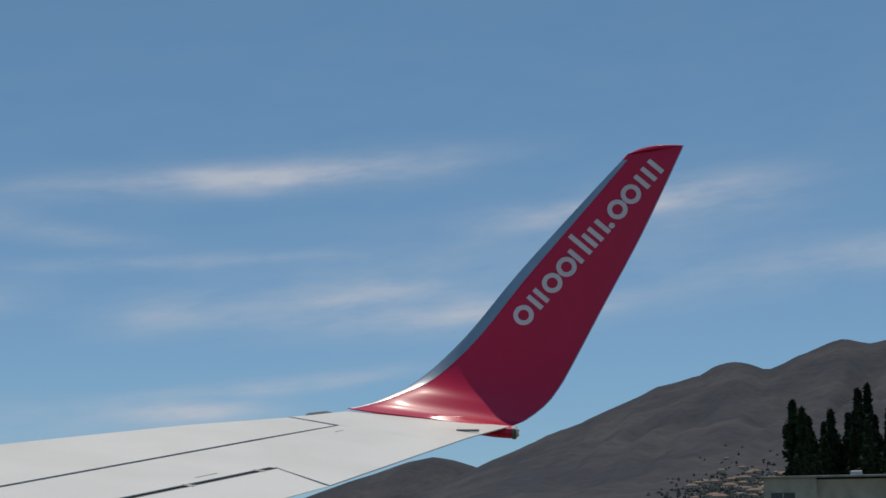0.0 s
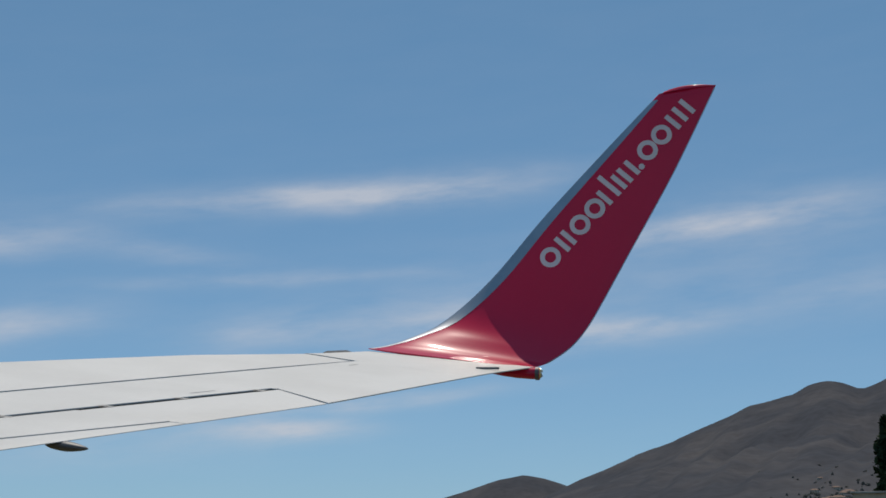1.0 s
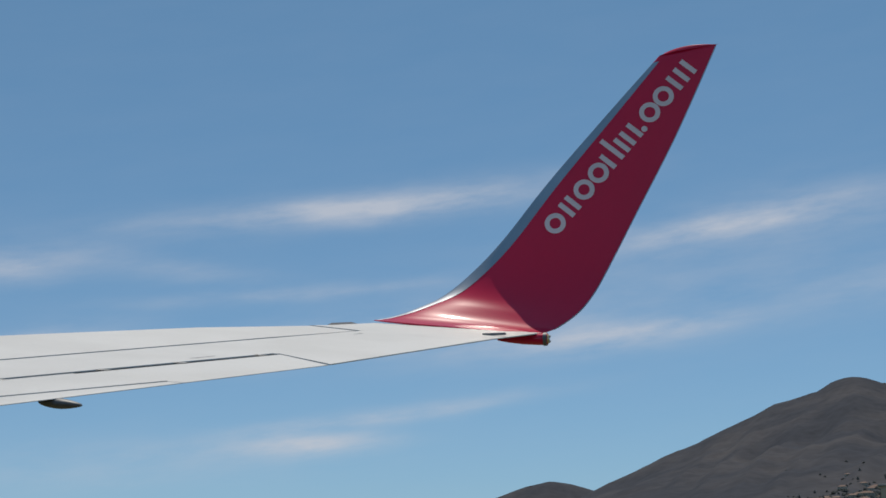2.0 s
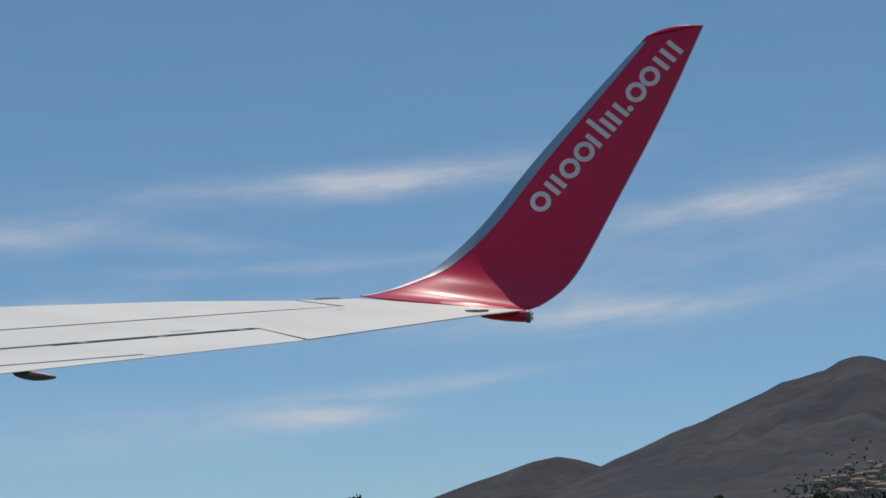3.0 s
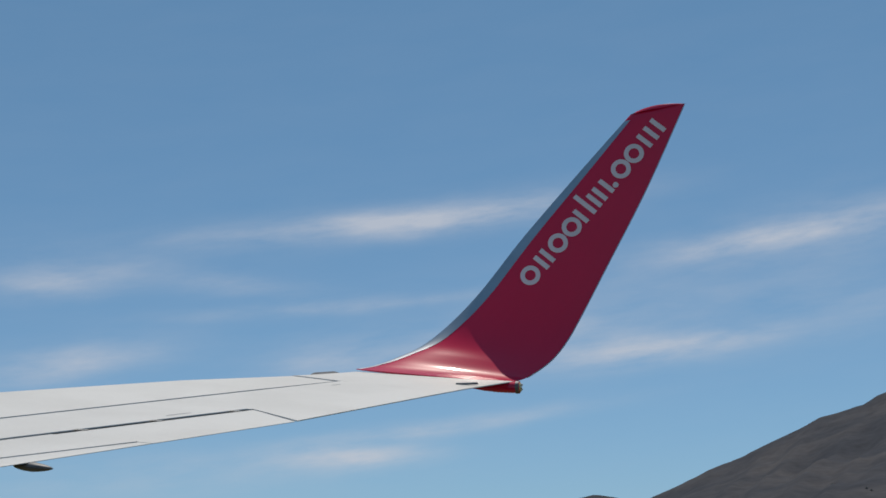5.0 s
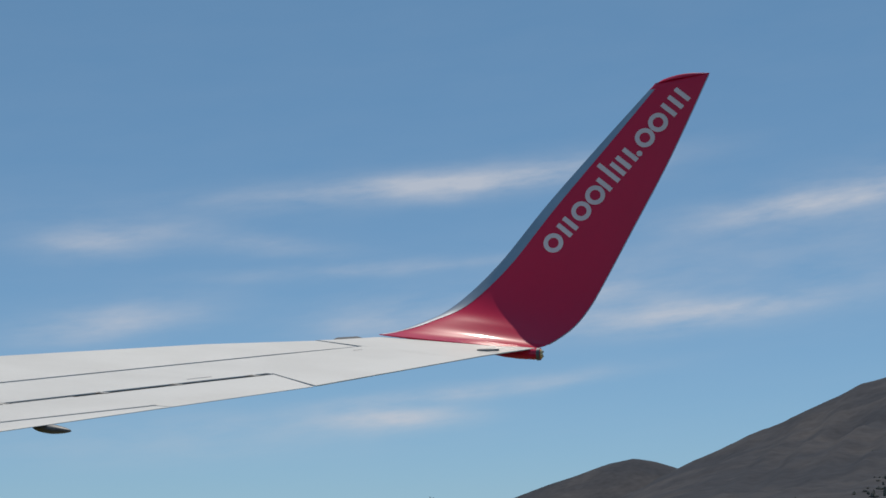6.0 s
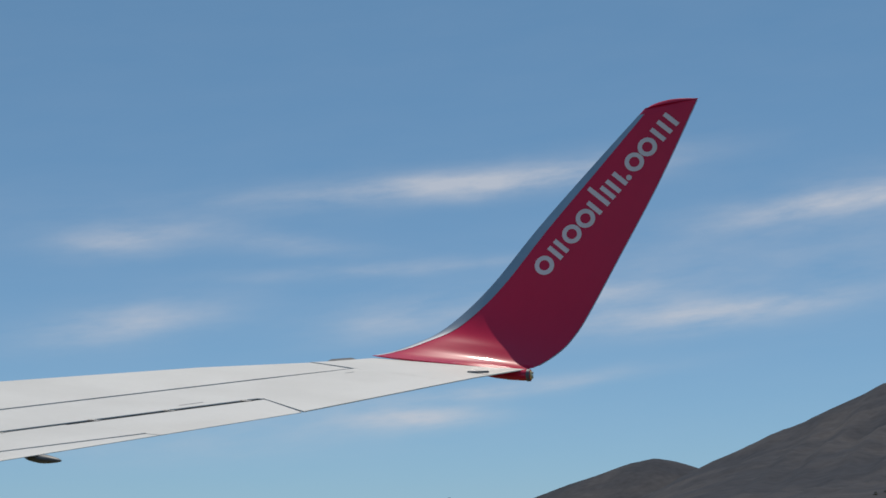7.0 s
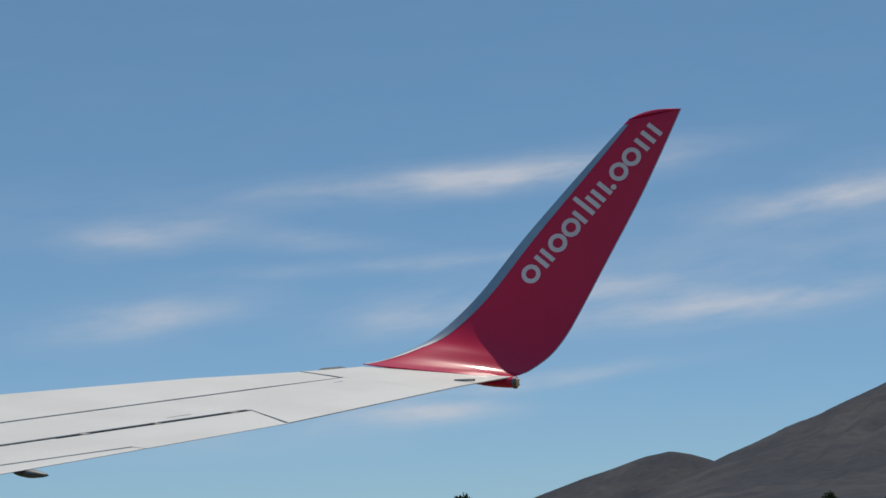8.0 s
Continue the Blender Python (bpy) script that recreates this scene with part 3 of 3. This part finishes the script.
# ---- plants ----
def leaves(points, size, rng, flat=0.5):
    """A cloud of small bent leaf sprays at the given places."""
    verts, faces = [], []
    for p in points:
        d1 = Vector((rng.gauss(0, 1), rng.gauss(0, 1), rng.gauss(0, 1))).normalized()
        d2 = d1.cross(Vector((rng.gauss(0, 1), rng.gauss(0, 1), rng.gauss(0, 1)))).normalized()
        s = size * rng.uniform(0.6, 1.4)
        i = len(verts)
        verts += [p - d1 * s, p + d2 * s * flat, p + d1 * s + d2.cross(d1) * s * 0.3, p - d2 * s * flat]
        faces += [(i, i + 1, i + 2), (i, i + 2, i + 3)]
    return verts, faces


def leaf_part(name, points, size, rng, mat, parent, label=""):
    me = bpy.data.meshes.new(name)
    v, f = leaves(points, size, rng)
    me.from_pydata([tuple(p) for p in v], [], f)
    me.materials.append(mat)
    ob = new(name, me)
    ob.parent = parent
    if label:
        tagged(ob, label)
    return ob


def trunk_bm(h, r, limbs, rng, spread):
    bm = bmesh.new()

    def limb(a, b, r0, r1):
        d = (b - a).normalized()
        s = d.orthogonal().normalized()
        t = d.cross(s)
        ra = [bm.verts.new(a + (s * math.cos(k) + t * math.sin(k)) * r0) for k in np.linspace(0, 2 * math.pi, 8)[:-1]]
        rb = [bm.verts.new(b + (s * math.cos(k) + t * math.sin(k)) * r1) for k in np.linspace(0, 2 * math.pi, 8)[:-1]]
        for k in range(7):
            bm.faces.new((ra[k], ra[(k + 1) % 7], rb[(k + 1) % 7], rb[k]))
        bm.faces.new(rb)

    limb(Vector((0, 0, -0.1)), Vector((0.05 * h, 0, h * 0.5)), r, r * 0.6)
    limb(Vector((0.05 * h, 0, h * 0.5)), Vector((0, 0, h * 0.9)), r * 0.6, r * 0.15)
    for _ in range(limbs):
        z = rng.uniform(0.25, 0.6) * h
        a = rng.uniform(0, 6.28)
        limb(Vector((0.04 * h, 0, z)), Vector((math.cos(a) * spread, math.sin(a) * spread, z + 0.25 * h)), r * 0.4, r * 0.1)
    return bm


def cypress(h, seed):
    rng = random.Random(seed)
    t = thing("cypress_tree", (0, -60, 0), "tall dark green cypress tree in a row", "tree", "cypress trees")
    part("trunk", trunk_bm(h * 0.8, 0.16, 3, rng, 0.4), M_BARK, t)
    pts = []
    w = h * rng.uniform(0.10, 0.15)
    for _ in range(2300):
        z = rng.uniform(0.03, 1.0)
        prof = min(1.0, z * 6) * (1 - z) ** 0.75 * (1 + 0.25 * math.sin(z * 17 + seed) + 0.15 * math.sin(z * 41))
        a = rng.uniform(0, 6.28)
        r = w * prof * math.sqrt(rng.uniform(0.25, 1.1)) * (1 + 0.3 * math.sin(3 * a + seed + z * 9))
        pts.append(Vector((r * math.cos(a), r * math.sin(a), z * h)))
    leaf_part("crown", pts, 0.30, rng, M_CYPRESS, t)
    return t


def clump_tree(name, h, w, seed, mat, label, category, group, n=3200, clumps=16, low=0.15, size=0.3):
    rng = random.Random(seed)
    t = thing(name, (0, -60, 0), label, category, group)
    part("trunk", trunk_bm(h * 0.8, 0.02 * h + 0.05, 6, rng, w * 0.3), M_BARK, t)
    centres = []
    for _ in range(clumps):
        a, z = rng.uniform(0, 6.28), rng.uniform(low + 0.12, 0.86)
        q = math.sqrt(max(0.05, 1 - ((z - 0.45) / 0.62) ** 2)) * rng.uniform(0.25, 0.85)
        centres.append((Vector((math.cos(a) * w / 2 * q, math.sin(a) * w / 2 * q, z * h)), rng.uniform(0.10, 0.2) * w))
    pts = []
    for _ in range(n):
        c, r = rng.choice(centres)
        d = Vector((rng.gauss(0, 1), rng.gauss(0, 1), rng.gauss(0, 0.8))).normalized()
        pts.append(c + d * r * rng.uniform(0.6, 1.08))
    leaf_part("crown", pts, size, rng, mat, t)
    return t


plants_rng = random.Random(7)


def scatter(protos, places):
    """Copies of the prototypes at places of (azimuth, distance, scale); the first ones are the prototypes themselves."""
    for i, (a, r, s) in enumerate(places):
        x, y, z = land_at(a, r)
        m = pose(x, y, z, 0, 0, plants_rng.uniform(0, 360))
        src = protos[i % len(protos)]
        if i < len(protos):
            src.matrix_world = m
            ob = src
        else:
            ob = copy_thing(src, m)
        ob.scale = (s, s, s * plants_rng.uniform(0.94, 1.06))


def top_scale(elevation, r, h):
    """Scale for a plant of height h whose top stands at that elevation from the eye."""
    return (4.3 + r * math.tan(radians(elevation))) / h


# cypresses beyond the airfield: tall to the aft, low elsewhere
rows_c = []
for k in range(56):
    a = (4.40 + k * 0.13 if k < 34 else 8.9 + (k - 34) * 0.35) + plants_rng.uniform(-0.1, 0.1)
    r = plants_rng.uniform(225, 275)
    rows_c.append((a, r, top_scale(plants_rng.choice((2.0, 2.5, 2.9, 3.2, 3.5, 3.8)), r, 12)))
for k in range(34):
    a, r = plants_rng.uniform(-5, 4.0), plants_rng.uniform(235, 300)
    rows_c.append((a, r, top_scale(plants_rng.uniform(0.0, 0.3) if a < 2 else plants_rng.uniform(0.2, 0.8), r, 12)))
for k in range(14):
    a, r = plants_rng.uniform(-26, -8), plants_rng.uniform(260, 330)
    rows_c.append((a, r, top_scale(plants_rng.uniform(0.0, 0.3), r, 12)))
scatter([cypress(12, s) for s in (1, 2, 3, 4)], rows_c)

dark = [clump_tree("broadleaf_tree", 8, 9.5, s, M_DARKLEAF, "dense dark green round-crowned tree", "tree", "broadleaf trees") for s in (11, 12, 13)]
rows_d = []
for k in range(13):
    a = -23 + k * 1.0 + plants_rng.uniform(-0.3, 0.3)
    r = plants_rng.uniform(230, 270)
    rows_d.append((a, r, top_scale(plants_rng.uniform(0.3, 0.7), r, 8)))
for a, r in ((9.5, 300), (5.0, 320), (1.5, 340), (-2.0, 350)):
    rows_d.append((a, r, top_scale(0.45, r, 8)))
scatter(dark, rows_d)

shrubs = [clump_tree("shrub", 4.5, 6.5, s, M_BUSH, "olive-green rounded shrub along the airfield edge", "shrub", "airfield shrubs", n=2600, clumps=22, low=-0.1, size=0.24) for s in (21, 22, 23, 24)]
rows_s = []
for k in range(58):
    a = -27 + k * 0.72 + plants_rng.uniform(-0.3, 0.3)
    r = plants_rng.uniform(172, 215)
    if 3.0 < a:
        r += 45
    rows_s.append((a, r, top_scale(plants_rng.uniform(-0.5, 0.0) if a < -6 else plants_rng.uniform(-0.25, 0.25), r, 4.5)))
scatter(shrubs, rows_s)

# distant woods on the mountain's foot
verts, faces = [], []
woods = random.Random(5)
for _ in range(26000):
    a, r = 22 - 22.5 * woods.random() ** 0.7, 1000 + 1500 * woods.random()
    x, y, z = land_at(a, r)
    high = math.degrees(math.atan2(z - 4.3, r))
    thick = 0.5 + noise.noise(Vector((x * 0.006, y * 0.006, 8))) + 0.05 * min(6.0, a - 1.5)
    thick *= min(1.0, max(0.0, (a + 0.4) / 3.2)) ** 1.6
    if woods.random() > thick * math.exp(-((high - 0.6) / 0.65) ** 2):
        continue
    h, w = woods.uniform(1.2, 3.8), woods.uniform(1.2, 3.4)
    base = len(verts)
    for ring, (rr, zz) in enumerate(((0.75, 0.0), (1.0, 0.4), (0.6, 0.8))):
        for k in range(5):
            t = 2 * math.pi * (k + 0.5 * ring) / 5
            q = w * rr * woods.uniform(0.7, 1.2)
            verts.append((x + q * math.cos(t), y + q * math.sin(t), z - 0.5 + h * zz))
    verts.append((x, y, z + h * woods.uniform(0.9, 1.2)))
    for ring in range(2):
        for k in range(5):
            i, j = base + ring * 5 + k, base + ring * 5 + (k + 1) % 5
            faces += [(i, j, j + 5), (i, j + 5, i + 5)]
    faces += [(base + 10 + k, base + 10 + (k + 1) % 5, base + 15) for k in range(5)]
me = bpy.data.meshes.new("distant_woods")
me.from_pydata(verts, [], faces)
me.materials.append(M_WOODS)
tagged(new("distant_woods", me), "scattered dark trees and scrub on the lower slopes", "woods", kind="stuff")


# ---- town ----
def house(w, d, h, storeys, hip, wall_mat=None):
    t = thing("house", (0, -80, 0), "pale plastered house with a terracotta roof on the slope", "house", "town houses")
    part("wall", box(-w / 2, w / 2, -d / 2, d / 2, -3, h), wall_mat or M_PLASTER, t)
    bm = bmesh.new()
    e, rise = 0.5, w * 0.16
    b = [bm.verts.new((x, y, h)) for x, y in ((-w / 2 - e, -d / 2 - e), (w / 2 + e, -d / 2 - e), (w / 2 + e, d / 2 + e), (-w / 2 - e, d / 2 + e))]
    q = w * 0.28 if hip else 0.0
    r0, r1 = bm.verts.new((-w / 2 - e + q, 0, h + rise)), bm.verts.new((w / 2 + e - q, 0, h + rise))
    for f in ((b[0], b[1], r1, r0), (b[1], b[2], r1), (b[2], b[3], r0, r1), (b[3], b[0], r0), (b[3], b[2], b[1], b[0])):
        bm.faces.new(f)
    part("roof", bm, M_ROOF, t)
    n = max(2, int(w / 4))
    for s in range(storeys):
        for k in range(n):
            x = -w / 2 + (k + 0.5) * w / n
            z = 1.0 + s * 3.0
            if s == 0 and k == n // 2:
                part("door", box(x - 0.55, x + 0.55, -d / 2 - 0.06, -d / 2 + 0.02, 0, 2.1), M_BARK, t)
            else:
                part("window", box(x - 0.6, x + 0.6, -d / 2 - 0.05, -d / 2 + 0.02, z, z + 1.3), M_GLASS_SHADE, t)
    part("chimney", box(w * 0.2, w * 0.2 + 0.7, 0.6, 1.3, h, h + rise + 0.8), M_PLASTER, t)
    return t


town_rng = random.Random(3)
protos = [house(11, 9, 6.2, 2, False), house(16, 10, 6.4, 2, True), house(9, 8, 3.4, 1, False), house(19, 11, 6.4, 2, True)]
sites = []
for _ in range(210):
    u = town_rng.random()
    sites.append((1.0 + 8.5 * u ** 0.9, town_rng.uniform(1350, 1850) + 250 * u * town_rng.random()))
for _ in range(26):
    sites.append((2.0 + 8.0 * town_rng.random(), town_rng.uniform(1900, 2300)))
for _ in range(60):
    sites.append((town_rng.uniform(-27, -6), town_rng.uniform(1100, 1900)))
for i, (a, r) in enumerate(sites):
    x, y, z = land_at(a, r)
    m = pose(x, y, z - 1.2, 0, 0, -a + town_rng.uniform(-35, 35))
    src = protos[town_rng.choice((0, 0, 1, 1, 2, 2, 3))] if i >= 4 else protos[i]
    if i < 4:
        src.matrix_world = m
        ob = src
    else:
        ob = copy_thing(src, m)
    k = town_rng.uniform(0.38, 0.7)
    ob.scale = (k, k, k)


# ---- airfield edge: buildings, tower, hedge, fence ----
def polar(azimuth, r):
    a = radians(azimuth)
    return r * math.sin(a), r * math.cos(a)


# two-storey service building with a row of open bays
bx, by = polar(3.3, 200)
hall = thing("service_building", (bx, by, 0), "cream flat-roofed airfield service building with dark open bays", "building", rz=-5)
W_H, D_H, H_H, BAY_H = 51.0, 12.0, 8.6, 6.0
part("wall", box(0, 5.8, 0, D_H, 0, H_H), M_PLASTER, hall, "plastered end block")
part("wall", box(5.8, W_H, 0.6, D_H, BAY_H, H_H - 0.2), M_PLASTER, hall)
part("wall", box(5.8, W_H, D_H - 0.3, D_H, 0, BAY_H - 0.004), M_PLASTER, hall)
part("roof", box(-0.3, W_H + 0.3, -0.3, D_H + 0.3, H_H, H_H + 0.24, 0.04), M_CONCRETE, hall, "flat concrete roof slab")
part("cornice", box(5.81, W_H, 0.42, 0.596, BAY_H + 0.02, BAY_H + 0.2), M_CONCRETE, hall)
for k in range(9):
    x = 5.82 + k * 5.6
    part("pillar", box(x, x + 0.42, 0.25, 0.75, 0, BAY_H), M_PLASTER, hall)
    if k < 8:
        # dark sheet set back in each open bay in place of its inner shade
        bay = part("bay_door", box(x + 0.5, x + 5.5, 3.4, 3.5, 0, BAY_H - 0.2), M_GLASS_SHADE, hall, "dark sheet standing for the shaded bay opening")
        part("rail", box(x + 0.5, x + 5.5, 3.3, 3.396, 2.3, 2.42), M_STEEL, bay)
w = part("window", box(0.8, 3.4, -0.03, 0.05, 5.2, 7.0), M_GLASS_SHADE, hall)
part("sill", box(0.7, 3.5, -0.16, 0.02, 5.06, 5.19), M_CONCRETE, w)
part("mullion", box(2.06, 2.14, -0.06, -0.032, 5.21, 6.99), M_WHITE, w)
part("plate", box(3.9, 5.3, -0.04, -0.002, 5.35, 5.5), M_DARK, hall)
part("door", box(2.0, 3.1, -0.06, 0.04, 0, 2.1), M_BARK, hall)
part("air_unit", box(9.6, 10.9, 3.0, 4.2, H_H + 0.24, H_H + 0.75, 0.05), M_STEEL, hall)
part("vent_pipe", box(19.5, 19.62, 3.0, 3.12, H_H + 0.2, H_H + 0.85), M_STEEL, hall)

# water tower, red and white bands on a flared stem
tx, ty = polar(-5.4, 290)
tower = thing("water_tower", (tx, ty, 0), "round water tower banded in red and white on a flared stem", "water tower")
part("stem", lathe([(1.15, 0), (0.85, 0.8), (0.75, 2.4), (1.2, 3.3), (2.9, 4.3), (3.0, 4.6)], 28), M_CONCRETE, tower, smooth=40)
part("walkway", lathe([(2.2, 4.6), (3.3, 4.6), (3.3, 4.8), (2.2, 4.8)], 28), M_WHITE, tower)
for k in range(8):
    z = 4.8 + k * 0.58
    part("band", lathe([(2.18, z), (2.2, z + 0.03), (2.2, z + 0.55), (2.18, z + 0.58)], 28), M_STRIPE if k % 2 == 0 else M_WHITE, tower, smooth=40)
tower.scale = (1.25, 1.25, 0.56)
part("cap", lathe([(2.25, 9.44), (2.1, 9.75), (1.5, 10.05), (0.6, 10.25), (0.02, 10.3)], 28), M_WHITE, tower, smooth=40)

# low huts of concrete and plaster
for a, r, w, d, h, mat, lab in ((2.6, 168, 4.0, 3.0, 2.6, M_CONCRETE, "weathered concrete hut with a dark doorway"), (3.5, 164, 3.2, 2.4, 2.3, M_CONCRETE, "weathered concrete hut with a dark doorway"),
                                (-13.0, 150, 5.0, 4.0, 3.0, M_PLASTER, "small plastered hut with a red tiled roof"), (0.3, 166, 13.0, 4.0, 2.5, M_WHITE, "long white garden wall building with a red roof strip")):
    x, y = polar(a, r)
    hut = thing("hut", (x, y, 0), lab, "hut", rz=-a)
    part("wall", box(-w / 2, w / 2, -d / 2, d / 2, 0, h), mat, hut)
    bm = bmesh.new()
    pts = [(-w / 2 - 0.3, -d / 2 - 0.3, h), (w / 2 + 0.3, -d / 2 - 0.3, h), (w / 2 + 0.3, d / 2 + 0.3, h), (-w / 2 - 0.3, d / 2 + 0.3, h), (-w / 2 - 0.3, 0, h + 0.9), (w / 2 + 0.3, 0, h + 0.9)]
    vs = [bm.verts.new(p) for p in pts]
    for f in ((0, 1, 5, 4), (2, 3, 4, 5), (1, 2, 5), (3, 0, 4), (3, 2, 1, 0)):
        bm.faces.new([vs[i] for i in f])
    part("roof", bm, M_ROOF if mat is not M_CONCRETE else M_CONCRETE, hut)
    part("door", box(-0.5, 0.5, -d / 2 - 0.05, -d / 2 + 0.03, 0, 2.0), M_GLASS_SHADE, hut)
    if w > 4:
        part("window", box(w / 2 - 1.7, w / 2 - 0.7, -d / 2 - 0.05, -d / 2 + 0.03, 1.0, 1.9), M_GLASS_SHADE, hut)

# yellow tank on cradles
x, y = polar(1.9, 172)
tank = thing("fuel_tank", (x, y, 0), "yellow horizontal fuel tank on two concrete cradles", "tank")
bm = lathe([(0.3, -2.0), (0.75, -1.8), (0.8, -1.6), (0.8, 1.6), (0.75, 1.8), (0.3, 2.0)], 20)
bmesh.ops.rotate(bm, verts=bm.verts, matrix=Matrix.Rotation(radians(90), 3, "Y"))
bmesh.ops.translate(bm, verts=bm.verts, vec=(0, 0, 1.25))
part("shell", bm, M_YELLOW, tank, smooth=40)
for dx in (-1.2, 1.2):
    part("cradle", box(dx - 0.2, dx + 0.2, -0.6, 0.6, 0, 0.62), M_CONCRETE, tank)

# red and white striped marker board
x, y = polar(-16.3, 128)
board = thing("marker_board", (x, y, 0), "red and white vertically striped airfield marker board", "marker board", rz=18)
for k in range(7):
    part("stripe_panel", box(-2.1 + k * 0.6, -1.51 + k * 0.6, -0.08, 0.08, 0.3, 2.2), M_STRIPE if k % 2 == 0 else M_WHITE, board)
for dx in (-1.6, 0, 1.6):
    part("post", box(dx - 0.05, dx + 0.05, 0.082, 0.18, 0, 2.1), M_STEEL, board)

# clipped hedge, one object of leaves, and the flowering shrub behind it
rng_h = random.Random(9)
for a0, a1, r, h in ((-4.2, -1.4, 150, 1.3), (-1.0, 4.6, 152, 1.2)):
    pts = []
    for _ in range(11000):
        x, y = polar(rng_h.uniform(a0, a1), r + rng_h.uniform(-0.6, 0.6))
        pts.append(Vector((x, y, h * math.sqrt(rng_h.random()) * rng_h.uniform(0.9, 1.05))))
    me = bpy.data.meshes.new("hedge")
    v, f = leaves(pts, 0.2, rng_h)
    me.from_pydata([tuple(p) for p in v], [], f)
    me.materials.append(M_DARKLEAF)
    tagged(new("hedge", me), "low clipped dark green hedge on the grass edge", "hedge", kind="stuff")
bloom = clump_tree("flowering_shrub", 4.2, 5.0, 31, M_FLOWER, "magenta flowering shrub above the white wall", "shrub", "", n=1500, clumps=9, low=0.0, size=0.22)
x, y = polar(1.2, 174)
bloom.matrix_world = pose(x, y, 0)

# perimeter fence: posts and rails
fence = thing("fence", (0, 0, 0), "thin grey wire fence along the airfield", "fence")
for k in range(48):
    a = -27 + k
    xa, ya = polar(a, 160)
    xb, yb = polar(a + 1, 160)
    part("post", box(xa - 0.04, xa + 0.04, ya - 0.04, ya + 0.04, 0, 1.9), M_CONCRETE, fence)
    for z in (0.6, 1.2, 1.8):
        bm = bmesh.new()
        vs = [bm.verts.new(p) for p in ((xa, ya, z), (xb, yb, z), (xb, yb, z + 0.025), (xa, ya, z + 0.025))]
        f = bm.faces.new(vs)
        bmesh.ops.solidify(bm, geom=[f], thickness=0.025)
        part("wire", bm, M_STEEL, fence)

# dirt track across the grass
bm = bmesh.new()
prev = None
for k in range(41):
    a = -22 + k * 0.5
    x0, y0 = polar(a, 128 + 6 * math.sin(k * 0.16))
    x1, y1 = polar(a, 131.5 + 6 * math.sin(k * 0.16) + 0.5 * math.sin(k * 1.3))
    row = [bm.verts.new((x0, y0, 0.02)), bm.verts.new((x1, y1, 0.02))]
    if prev:
        bm.faces.new((prev[0], row[0], row[1], prev[1]))
    prev = row
tagged(new("track", mesh_of("track", bm, M_TRACK)), "pale dirt track curving across the dry grass", "track", kind="structure")
